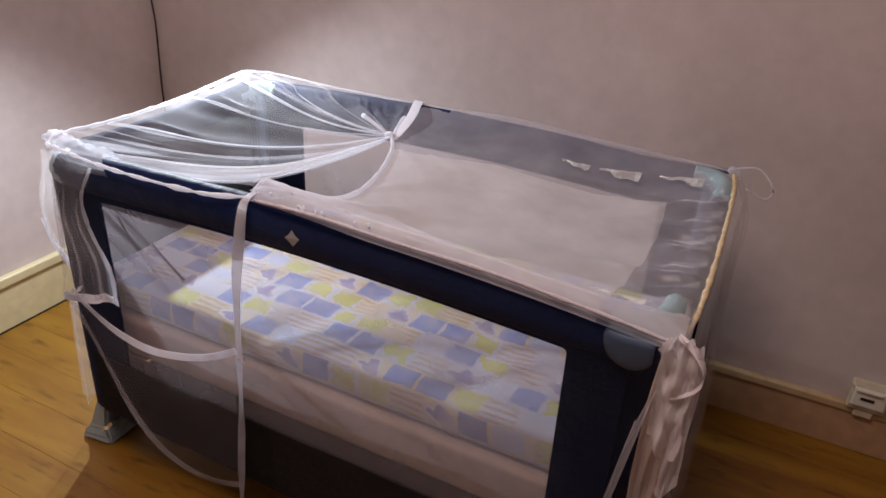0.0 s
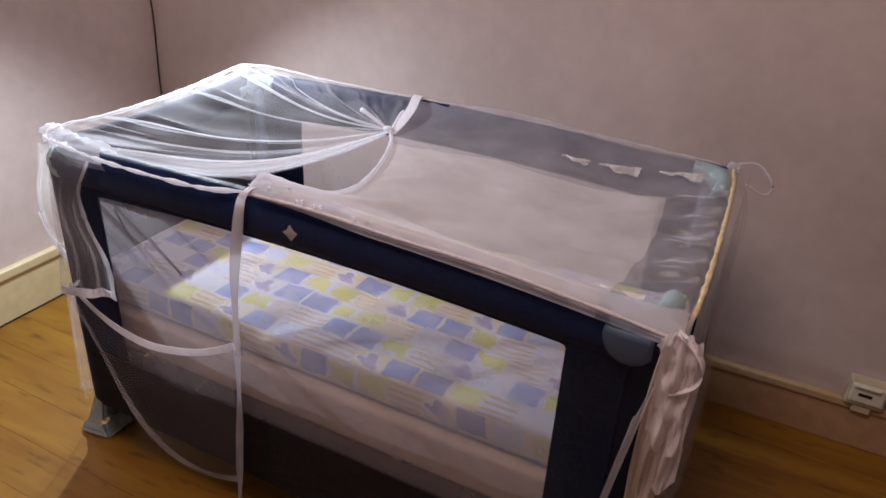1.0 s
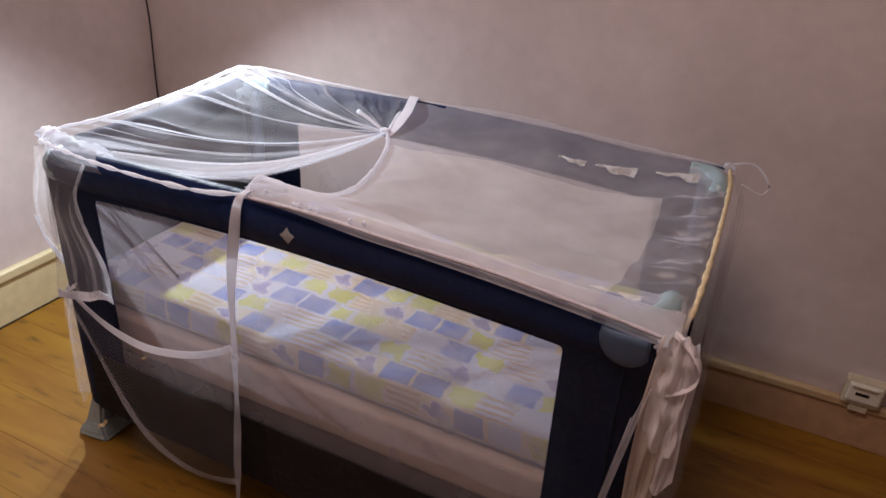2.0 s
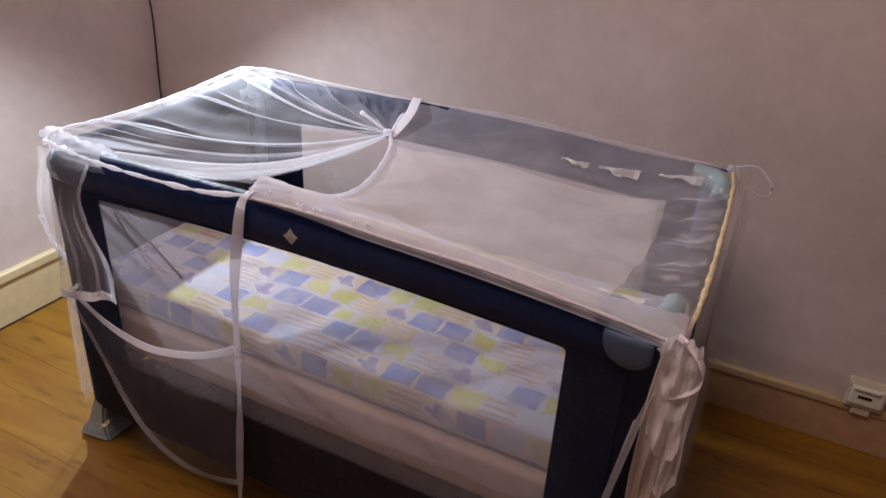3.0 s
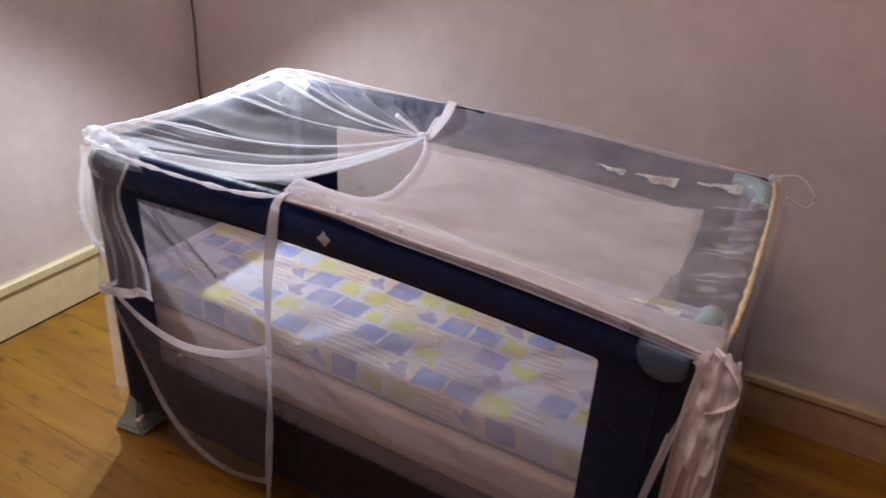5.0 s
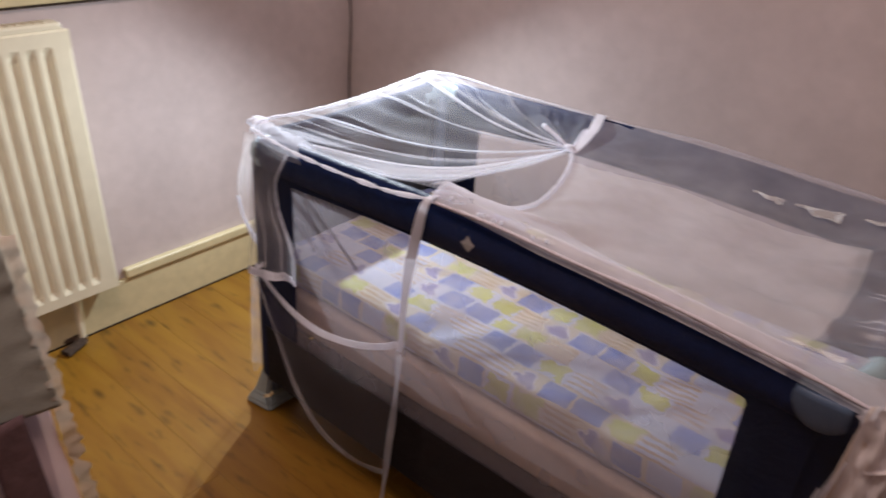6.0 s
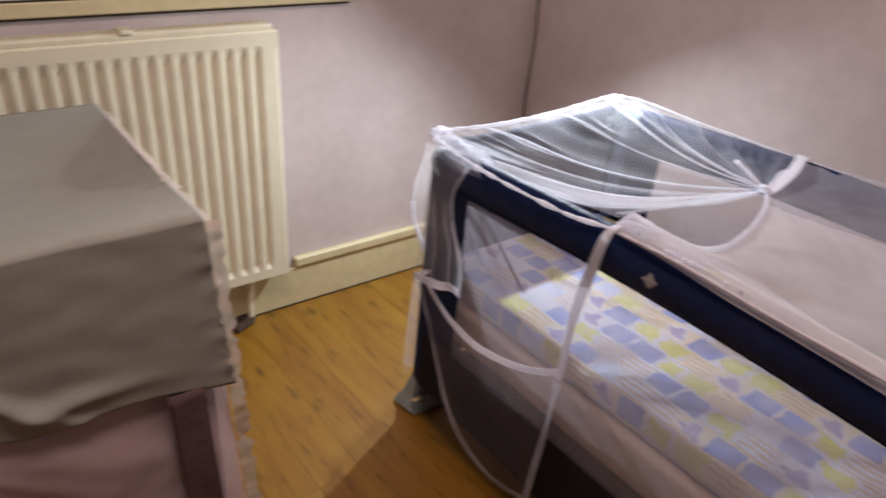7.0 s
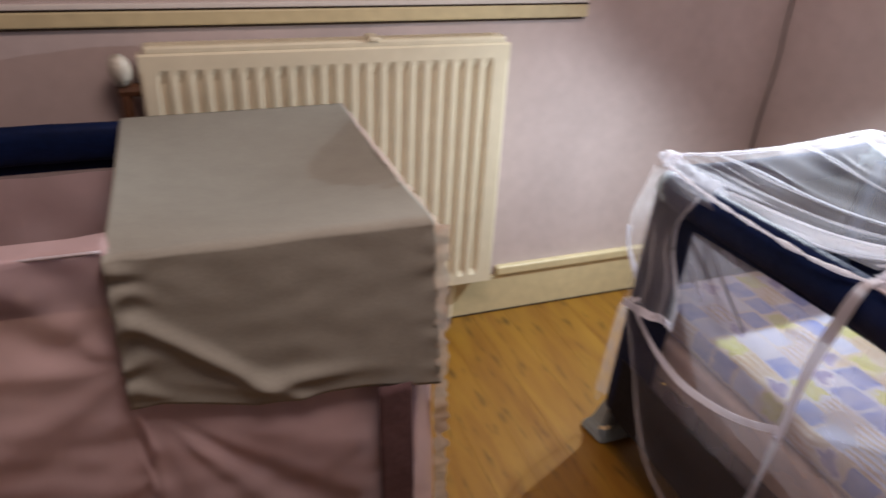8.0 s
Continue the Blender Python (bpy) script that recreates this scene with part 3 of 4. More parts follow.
def travel_cot(label, at, turn):
    cot = thing("travel_cot", label, "travel cot", "travel cots", at, turn)
    # four padded rails; the long ones arch a little
    for y, nm in ((0.0, "top_rail"), (CW, "top_rail")):
        low = 0.018 if y else 0.0
        bm = tube([(0.05, y, 0.727 - 0.5 * low), (0.32, y, 0.737 - 0.9 * low), (0.62, y, 0.742 - low), (0.92, y, 0.735 - low), (CL - 0.05, y, 0.718 - low)], 0.026 if y == 0 else 0.020, 16, 36, rz=0.043, wobble=0.04, taper=lambda f: 0.82 + 0.18 * math.sin(math.pi * f) ** 0.4)
        part(nm, bm, NAVYLIT, cot, smooth=True)
    for x in (0.0, CL):
        dip = 0.006 if x == 0 else 0.036
        x = x if x == 0 else CL - 0.012
        bm = tube([(x, 0.05, 0.720), (x, 0.2, 0.720 - dip), (x, 0.45, 0.720 - dip), (x, CW - 0.05, 0.720 if x == 0 else 0.698)], 0.020, 12, 24, rz=0.038, wobble=0.05)
        part("top_rail", bm, NAVY, cot, smooth=True)
    for y, hole in ((0.0, (0.165, 1.112, 0.285, 0.690)), (CW, (0.135, 1.105, 0.285, 0.642))):
        out = -0.013 if y == 0 else 0.013
        part("side_panel", window_frame_panel(CL, 0.135, 0.745, hole, y + out, 0.008, bow=0.016), NAVY, cot, smooth=False)
        part("mesh_window", sheet(lambda u, v: Vector((hole[0] - 0.004 + (hole[1] - hole[0] + 0.008) * u, y + out + 0.002 * math.sin(7 * u + 3 * v), hole[2] - 0.004 + (hole[3] - hole[2] + 0.008 + 0.016 * math.sin(math.pi * u)) * v)), 16, 6), MESH, cot, "fine see-through mesh")
    for x in (0.0, CL):
        def end(u, v, x=x):
            return Vector((x - (0.012 if x else 0.0) + 0.010 * noise.noise(Vector((x, u * 5, v * 4))) + 0.006 * noise.noise(Vector((x + 3, u * 6 + v * 9, v * 12))), 0.042 + (CW - 0.084) * u, 0.135 + 0.570 * v - (0.006 if x == 0 else 0.01) * v * math.sin(math.pi * u)))
        part("end_panel", sheet(end, 28, 24, 0.006), SLATE, cot, smooth=True)
    # moulded corner pieces
    for x, sx in ((0.0, 1), (CL - 0.010, -1)):
        for y, sy in ((0.0, 1), (CW, -1)):
            h = {(False, False): 0.722, (False, True): 0.724, (True, False): 0.735, (True, True): 0.722}[(x > 0, y > 0)]
            bm = tube([(x + sx * 0.066, y, h), (x + sx * 0.046, y + sy * 0.001, h + 0.001), (x + sx * 0.017, y + sy * 0.017, h + 0.002), (x + sx * 0.001, y + sy * 0.052, h), (x, y + sy * 0.090, h - 0.004)], 0.0215, 14, 20, rz=0.028)
            part("corner_cap", bm, BLUEPLASTIC, cot, "pale blue plastic corner", smooth=True)
            if x:
                bm = bmesh.new()
                r = bmesh.ops.create_uvsphere(bm, u_segments=18, v_segments=10, radius=1)
                bmesh.ops.scale(bm, vec=(0.038, 0.006, 0.042), verts=r["verts"])
                bmesh.ops.translate(bm, vec=(x + sx * 0.034, y - sy * 0.0235, 0.735), verts=r["verts"])
                for v in r["verts"]:
                    v.co.z = min(v.co.z, 0.746)
                    v.co.x = min(max(v.co.x, 0.012), CL - 0.014)
                part("corner_shield", bm, SHIELD, cot, "slate-blue plastic shield, darkened for shade under the net", smooth=True)
            def post(u, v, x=x, y=y, sx=sx, sy=sy):
                a = radians(-12 + 114 * u)
                r = 0.056
                return Vector((x + sx * (0.043 - r * math.cos(a)), y + sy * (0.043 - r * math.sin(a)), 0.130 + 0.600 * v))
            part("corner_panel", sheet(post, 12, 8, 0.004), NAVY, cot, smooth=True)
            part("leg", tube([(x + sx * 0.030, y + sy * 0.030, 0.72), (x + sx * 0.028, y + sy * 0.028, 0.4), (x + sx * 0.024, y + sy * 0.024, 0.06)], 0.015, 10, 6), SHIELD, cot, smooth=True)
            bm = bmesh.new()
            lo = [bm.verts.new((x + sx * a - sx * 0.044, y + sy * b - sy * 0.022, 0.0)) for a, b in ((0, 0), (0.085, 0.012), (0.085, 0.17), (0, 0.17))]
            mid = [bm.verts.new((x + sx * a - sx * 0.044, y + sy * b - sy * 0.022, 0.016)) for a, b in ((0, 0), (0.085, 0.012), (0.085, 0.17), (0, 0.17))]
            neck = [bm.verts.new((x + sx * a - sx * 0.026, y + sy * b - sy * 0.010, 0.042)) for a, b in ((0.0, 0.0), (0.050, 0.008), (0.050, 0.085), (0.0, 0.085))]
            hi = [bm.verts.new((x + sx * a - sx * 0.002, y + sy * b + sy * 0.004, 0.128)) for a, b in ((0.0, 0.0), (0.034, 0.0), (0.034, 0.038), (0.0, 0.038))]
            for a, b in ((lo, mid), (mid, neck), (neck, hi)):
                for j in range(4):
                    bm.faces.new((a[j], a[(j + 1) % 4], b[(j + 1) % 4], b[j]))
            bm.faces.new(lo)
            bm.faces.new(hi)
            bmesh.ops.bevel(bm, geom=list(bm.edges), offset=0.006, segments=2, affect="EDGES")
            part("foot", bm, FOOTPLASTIC, cot, "grey-blue plastic foot")
    part("underside", block(0.02, 0.02, 0.135, CL - 0.02, CW - 0.02, 0.147, 0.004), BLACKCLOTH, cot)
    for y in (-0.0215, CW + 0.0185):
        part("lower_panel", sheet(lambda u, v, y=y: Vector((0.06 + 1.12 * u, y + 0.002 * noise.noise(Vector((u * 9, v * 4, y))), 0.135 + 0.165 * v)), 20, 6, 0.003), BLACKCLOTH, cot)
    part("raised_base", block(0.02, 0.03, 0.285, CL - 0.02, CW - 0.03, 0.384, 0.012, 3), BEIGE, cot, "beige cloth-covered raised base")
    for y in (-0.008, CW - 0.030):
        part("base_edge", block(0.03, y, 0.262, CL - 0.03, y + 0.038, 0.2835, 0.003), BLACKCLOTH, cot)
    tag = bmesh.new()
    ring = [(0.015, 0.002), (0.007, 0.007), (0.001, 0.016), (-0.006, 0.005), (-0.014, -0.001), (-0.006, -0.007), (0.002, -0.014), (0.008, -0.006)]
    mid = tag.verts.new((0.654, -0.0300, 0.743))
    vs = [tag.verts.new((0.654 + a, -0.0288, 0.743 + b)) for a, b in ring]
    for k in range(8):
        tag.faces.new((mid, vs[k], vs[(k + 1) % 8]))
    part("tag", tag, GREYTAG, cot, "small pale grey woven tag")
    for ob in cot.children:
        lean_in(ob)
    return cot


travel_cot("navy travel cot with mesh sides under white mosquito net", (0, 0, 0), 0)
travel_cot("navy travel cot draped with mauve net and grey sheet", (0.188, -1.79, 0), 90)

# ---- mattress ----
def mattress_sheet():
    bm = block(0.025, 0.045, 0.386, 1.215, 0.605, 0.457, 0.020, 4)
    bmesh.ops.subdivide_edges(bm, edges=[e for e in bm.edges if e.calc_length() > 0.2], cuts=44, use_grid_fill=True)
    for v in bm.verts:
        if v.co.z > 0.44:
            v.co.z += 0.005 * noise.noise(v.co * 7) - 0.012 * math.exp(-((v.co.x - 0.476 - 0.48 * v.co.y) / 0.03) ** 2) - 0.006 * math.exp(-((v.co.x - 0.90) / 0.03) ** 2)
    return bm


mat = thing("mattress", "patchwork-printed cot mattress in blue, lime and cream", "mattress", at=(0, 0, 0))
part("cover", mattress_sheet(), PATCH, mat, smooth=True)

# ---- white mosquito net over the cot ----
net = thing("mosquito_net", "sheer white mosquito net tied over the cot", "mosquito net")
KNOT, TIE, BACKTIE = Vector((0.567, -0.012, 0.790)), Vector((0.552, 0.456, 0.748)), Vector((0.500, 0.655, 0.750))
EDGE = smooth_line([KNOT + Vector((0.004, -0.012, -0.004)), (0.560, 0.026, 0.798), (0.588, 0.054, 0.780), (0.622, 0.066, 0.770), (0.654, 0.090, 0.764), (0.664, 0.145, 0.757), (0.650, 0.225, 0.754), (0.622, 0.315, 0.752), (0.585, 0.400, 0.750), TIE, (0.520, 0.57, 0.760), BACKTIE + Vector((0, 0.012, 0.016))], 40)


def rail_top(x):
    """Height of the long rails' padding, with the net on it."""
    return 0.7995 - 0.036 * ((x - 0.60) / 0.64) ** 2 if x > 0.6 else 0.7915 - 0.014 * ((0.60 - x) / 0.6) ** 2


def right_top(u, v):
    i = u * 40
    k = min(int(i), 39)
    e = EDGE[k].lerp(EDGE[k + 1], i - k)
    y = -0.028 + 0.708 * u
    far = Vector((1.264 - 0.014 * u, y, 0.0))
    p = e.lerp(far, min(1, v))
    w = min(1, v * 3)
    w = w * w * (3 - 2 * w)
    p.y = e.y * (1 - w) + y * w
    top = rail_top(p.x) - 0.020 * max(0.0, min(1.0, p.y / 0.65))
    d = min(p.y, 0.65 - p.y)
    if d < 0:
        z = top - 26.0 * d * d
    else:
        inner = min(1, d / 0.12)
        z = top - 0.052 * (inner ** 0.6) * math.sin(math.pi * min(1, (1.27 - p.x) / 0.30) * 0.5) - 0.008 * math.sin(math.pi * p.y / 0.65)
    z -= 0.016 * max(0, (p.x - 1.235) / 0.037) ** 2
    p.z = e.z * (1 - w) + z * w
    hold = math.sin(math.pi * u) ** 0.6 * math.sin(math.pi * min(1, v + 0.02)) ** 0.5
    p.z += 0.008 * hold * noise.noise(Vector((p.x * 5 + p.y * 3, p.y * 11 - p.x * 4, 3)))
    # tension folds that run out from the corners and the tie
    for cx, cy, k, amp in ((1.25, 0.0, 15, 0.006), (1.25, 0.65, 17, 0.006), (0.57, 0.0, 13, 0.007), (0.545, 0.46, 14, 0.005)):
        dx, dy = p.x - cx, p.y - cy
        r = math.hypot(dx, dy)
        a = math.atan2(dy, dx)
        p.z += amp * hold * math.exp(-((r - 0.16) / 0.16) ** 2) * max(0.0, math.sin(a * k + 2 * noise.noise(Vector((r * 4, a, k))))) ** 3
    p.z += (0.004 + 0.014 * v ** 3) * hold * math.sin(u * 44 + 4 * noise.noise(Vector((u * 3, v * 2, 1)))) * v ** 2
    p.z += 0.005 * math.exp(-((v - 0.92) / 0.06) ** 2) * math.sin(math.pi * u) ** 0.5 * math.sin(u * 95 + 4 * noise.noise(Vector((u * 7, v * 3, 6))))
    return p


BACKFROM = 0.72
FOOTFROM = 0.83
part("top_right", sheet(lambda u, v: right_top(u * BACKFROM, v * FOOTFROM), 60, 50), NETTOP, net, smooth=True)
part("top_right", sheet(lambda u, v: right_top(BACKFROM + u * (1 - BACKFROM), v), 26, 60), NETBACK, net, "net over the back rail, cover lowered to darken it", smooth=True)
part("top_right", sheet(lambda u, v: right_top(u * BACKFROM, FOOTFROM + v * (1 - FOOTFROM)), 110, 18), NETBACK, net, "puckered net at the foot end", smooth=True)
for k in range(9):
    u0, dv = 0.10 + 0.085 * k + 0.02 * math.sin(k * 5), 0.10 + 0.04 * math.sin(k * 3)
    part("pucker", sheet(lambda u, v: right_top(u0 + (u - 0.5) * 0.034 * (1 - 0.8 * v) - 0.05 * v, 0.985 - dv * v) + Vector((0, 0, 0.004)), 4, 12), NETTHIN, net, smooth=True)
# extra layer added so the net looks paler along the front rail
part("front_band", sheet(lambda u, v: right_top(0.002 + (0.26 - 0.16 * min(1, v * 1.6)) * u, 0.01 + 0.98 * v) + Vector((0, 0, 0.004)), 20, 60), NETFRONT, net, "extra net layer that pales the rail edge", smooth=True)
part("opening_hem", tube([EDGE[i] + Vector((0, 0, 0.003)) for i in range(0, 37, 2)], 0.0042, 8, 80, wobble=0.6), NETDENSE, net, smooth=True)
part("opening_hem", ribbon([TIE + Vector((0.004, -0.01, 0.002)), (0.551, 0.500, 0.758), (0.540, 0.560, 0.768), (0.520, 0.620, 0.774), BACKTIE + Vector((0.002, 0.016, 0.018)), BACKTIE + Vector((0.006, 0.032, -0.02)), BACKTIE + Vector((0.006, 0.034, -0.06))], 0.022, (1, 0, 0), 30), HEM, net)

# left part: gathered in folds that run together at the tie
RIM = smooth_line([(0.055, -0.022, 0.768), (0.004, 0.014, 0.771), (-0.012, 0.07, 0.770), (-0.012, 0.20, 0.760), (-0.012, 0.42, 0.761), (-0.010, 0.60, 0.774), (0.03, 0.668, 0.764), (0.20, 0.674, 0.756), (0.36, 0.674, 0.754), (0.49, 0.670, 0.753)], 96)


RAILSIDE = smooth_line([(0.055, -0.022, 0.768), (0.13, 0.006, 0.780), (0.24, 0.028, 0.768), (0.40, 0.030, 0.770), (0.535, 0.026, 0.786)], 40)


def along(line, u):
    i = max(0.0, min(1.0, u)) * (len(line) - 1)
    k = min(int(i), len(line) - 2)
    return line[k].lerp(line[k + 1], i - k)


def left_top(u, v):
    p = along(RIM, u).lerp(TIE, v ** 0.9)
    bow = math.sin(math.pi * v)
    p.z -= bow * (0.075 * (1 - u) ** 2 + 0.008)
    fold = math.sin(u * 46 + 2 * noise.noise(Vector((u * 6, v, 0)))) + 0.6 * math.sin(u * 91 + 1)
    p.z += 0.0080 * fold * bow * (1 - 0.3 * v)
    # short puckers that start at the elastic and fade inwards
    p.z += 0.0075 * math.exp(-((v - 0.13) / 0.13) ** 2) * (math.sin(u * 150 + 5 * noise.noise(Vector((u * 9, v * 2, 4)))) + 0.8 * noise.noise(Vector((u * 40, v * 3, 7))))
    p.y += 0.006 * math.cos(u * 46) * bow
    if p.y > 0.615 and u > 0.5:
        p.z = max(p.z, rail_top(p.x) - 0.023)
    return p


def front_flap(s, v):
    """From the front rail to the tie; s runs along the rail, from the head end to the knot."""
    p = along(RAILSIDE, s).lerp(TIE, v ** 0.9)
    bow = math.sin(math.pi * v)
    p.z -= bow * (0.083 * (1 - s) ** 1.2 + 0.006)
    p.z += 0.006 * bow * math.sin(s * 21 + 2.5 * noise.noise(Vector((s * 4, v * 2, 9)))) + 0.003 * bow * math.sin(s * 63 + 3 * v)
    return p


def fold_band(fn, mid, half, mat_, lift=0.003, seed=0):
    """A strip of doubled net along a fold, widest at the rail and run out at the tie."""
    def at(u, v):
        w = half * (0.75 + 0.5 * noise.noise(Vector((seed, v * 3, u))))
        return fn(mid + (u - 0.5) * 2 * w, 0.01 + 0.97 * v) + Vector((0, 0, lift + 0.003 * math.sin(math.pi * u)))
    part("fold", sheet(at, 6, 40), mat_, net, smooth=True)


part("top_left", sheet(left_top, 260, 40), NET, net, smooth=True)
part("front_flap", sheet(front_flap, 70, 40), NET, net, smooth=True)
for k, (mid, half, mat_) in enumerate(((0.02, 0.022, NETDENSE), (0.05, 0.05, NETTHIN), (0.40, 0.020, NETDENSE), (0.47, 0.05, NETTHIN), (0.72, 0.05, NETTHIN), (0.985, 0.012, NETSOFT))):
    fold_band(front_flap, mid, half, mat_, seed=k)
for k, (mid, half, mat_) in enumerate(((0.30, 0.004, NETSOFT), (0.43, 0.004, NETSOFT), (0.535, 0.004, NETDENSE), (0.56, 0.014, NETTHIN), (0.66, 0.004, NETSOFT), (0.76, 0.008, NETTHIN))):
    fold_band(left_top, mid, half, mat_, seed=20 + k)


def rail_wrap(u, v):
    x = 0.030 + (0.185 - 0.05 * v) * u
    a = radians(-20 + 185 * v)
    r = 0.024
    y = 0.001 - r * math.cos(a) * (1.0 if v < 0.55 else 1.9)
    z = rail_top(x) - 0.026 + 0.029 * math.sin(a) - (0.012 if v > 0.8 else 0)
    return Vector((x, y + 0.022 * (1 - u) ** 3, z + 0.002 * math.sin(u * 22 + v * 3)))


part("rail_wrap", sheet(rail_wrap, 24, 16), NETSOFT, net, smooth=True)

# elastic cords in the hem round the rails
part("front_cord", tube([(0.030, -0.012, 0.780), (0.10, -0.028, 0.784), (0.22, -0.031, 0.777), (0.36, -0.031, 0.776), (0.48, -0.030, 0.780), KNOT + Vector((-0.01, -0.008, -0.002))], 0.0036, 7, 120, wobble=0.9), HEM, net, "twisted white elastic cord", smooth=True)
part("front_cord", tube([KNOT + Vector((0.01, -0.01, -0.002)), (0.70, -0.027, 0.793), (0.84, -0.028, 0.787), (0.985, -0.028, 0.783), (1.10, -0.028, 0.773), (1.18, -0.027, 0.764), (1.245, -0.022, 0.752)], 0.0029, 7, 70, wobble=0.6), HEMPINK, net, "pinkish elastic cord", smooth=True)
part("end_cord", tube([(1.250, -0.018, 0.745), (1.260, 0.06, 0.744), (1.261, 0.2, 0.738), (1.256, 0.4, 0.737), (1.249, 0.56, 0.740), (1.238, 0.648, 0.747)], 0.0045, 7, 110, wobble=0.55), HEMYELLOW, net, "yellowed elastic hem", smooth=True)
part("rim_cord", tube([p + Vector((-0.006, 0, 0.002)) for p in RIM[5:60:6]], 0.0042, 7, 70, wobble=0.6), NETDENSE, net, smooth=True)
part("rim_cord", tube([p + Vector((-0.004 * (k == 0), 0.008 * min(1, k / 2), 0.002)) for k, p in enumerate(RIM[56:97:5])], 0.0032, 7, 60, wobble=0.5), NETDENSE, net, smooth=True)
part("back_cord", tube([BACKTIE + Vector((0, 0.012, 0.0)), (0.75, 0.679, 0.754), (1.0, 0.679, 0.750), (1.224, 0.668, 0.746)], 0.003, 6, 50, wobble=0.5), NETDENSE, net, smooth=True)


def bunch(name, centre, size, seed, mat_=HEM):
    bm = bmesh.new()
    bmesh.ops.create_icosphere(bm, subdivisions=3, radius=1)
    for v in bm.verts:
        d = v.co.normalized()
        v.co = Vector(centre) + Vector((d.x * size[0], d.y * size[1], d.z * size[2])) * (1 + 0.45 * noise.noise(d * 2.6 + Vector((seed, 0, 0))))
    return part(name, bm, mat_, net, smooth=True)


bunch("corner_knot", (-0.030, 0.050, 0.762), (0.028, 0.018, 0.014), 1)
bunch("corner_knot", (1.236, 0.654, 0.752), (0.011, 0.009, 0.008), 3, NETSOFT)
bunch("tie_knot", TIE + Vector((-0.008, 0, 0.004)), (0.013, 0.010, 0.008), 4)
bunch("tie_knot", KNOT + Vector((0.03, 0.015, 0.004)), (0.038, 0.016, 0.009), 5, NETSOFT)
bunch("corner_knot", (1.254, -0.026, 0.746), (0.022, 0.015, 0.016), 7, NETDENSE)
# glints along the hem put in as tiny white lumps
for k, (x, y) in enumerate(((0.602, -0.009), (0.669, -0.025), (0.676, -0.022), (0.699, -0.024), (0.711, -0.022), (0.770, -0.024), (0.791, -0.018))):
    bunch("hem_bead", (x, y, rail_top(x) + 0.001), (0.0026, 0.0024, 0.0036), 30 + k, HEM)
part("pull_tag", tube([(0.445, 0.500, 0.768), (0.485, 0.486, 0.760), (0.53, 0.468, 0.750)], 0.005, 8, 10, taper=lambda f: 1.15 - 0.5 * f), NETDENSE, net, "clear zip pull tag", smooth=True)

# the long tape that hangs over the front, and the loops tied to it
part("hanging_tape", ribbon([KNOT + Vector((0.0, 0.02, 0.004)), KNOT + Vector((-0.004, -0.018, -0.006)), (0.545, -0.034, 0.70), (0.527, -0.034, 0.60), (0.517, -0.034, 0.455)], 0.019, (1, 0, 0), 30, twist=0.35), HEM, net)
part("hanging_tape", ribbon([(0.517, -0.035, 0.460), (0.505, -0.036, 0.30), (0.490, -0.038, 0.16), (0.475, -0.038, 0.03)], 0.014, (1, 0.2, 0), 30, twist=0.6), NETSOFT, net)
LOOP = smooth_line([(0.075, -0.035, 0.470), (0.135, -0.045, 0.446), (0.21, -0.050, 0.420), (0.30, -0.050, 0.408), (0.40, -0.048, 0.427), (0.47, -0.044, 0.453), (0.516, -0.040, 0.480)], 30)
ARC = smooth_line([(0.066, -0.036, 0.440), (0.122, -0.042, 0.360), (0.164, -0.046, 0.285), (0.210, -0.050, 0.210), (0.268, -0.052, 0.150), (0.345, -0.052, 0.118), (0.42, -0.048, 0.114), (0.486, -0.042, 0.130)], 30)
part("loop_tape", ribbon(LOOP[::3], 0.014, (0, 0.25, 1), 32, twist=0.3), HEM, net)
part("drape", sheet(lambda u, v: LOOP[int(u * 30 + 0.5)].lerp(ARC[int(u * 30 + 0.5)], v) + Vector((0, 0.010 * noise.noise(Vector((u * 9, v * 2, 8))), 0)), 30, 12), NETHAZE, net, smooth=True)
part("drape_hem", ribbon(ARC[::3], 0.012, (0.5, 0.3, 0.8), 34, twist=0.35), NETTHIN, net)

def end_hang(u, v):
    y = 0.022 + 0.63 * u
    f = 0.014 * math.sin(u * 31 + 1.5 * v) * v ** 0.6
    near = math.exp(-u * 5)
    x = -0.026 - 0.040 * math.exp(-((v - 0.24) / 0.13) ** 2) + 0.062 * near * math.exp(-((v - 0.45) / 0.07) ** 2) - 0.008 * v
    return Vector((x + f * (1 - near), y - 0.014 * near * v, 0.763 - 0.008 * math.sin(math.pi * u) - (0.67 - 0.04 * math.sin(u * 9)) * v))


# net hanging at the head corner
def corner_hang(u, v):
    x = (0.008 + 0.177 * u) * (1 - v) + (0.062 + 0.160 * u) * v - 0.055 * u * math.sin(math.pi * min(1, v * 1.25)) ** 2
    f = 0.015 * math.sin(u * 17 + 4 * v) * v ** 0.5
    low = 0.470 + 0.035 * u
    return Vector((x + f * 0.5, -0.032 + 0.045 * (1 - u) ** 4 * (1 - v) - 0.014 * v - abs(f), 0.772 - (0.772 - low) * v))


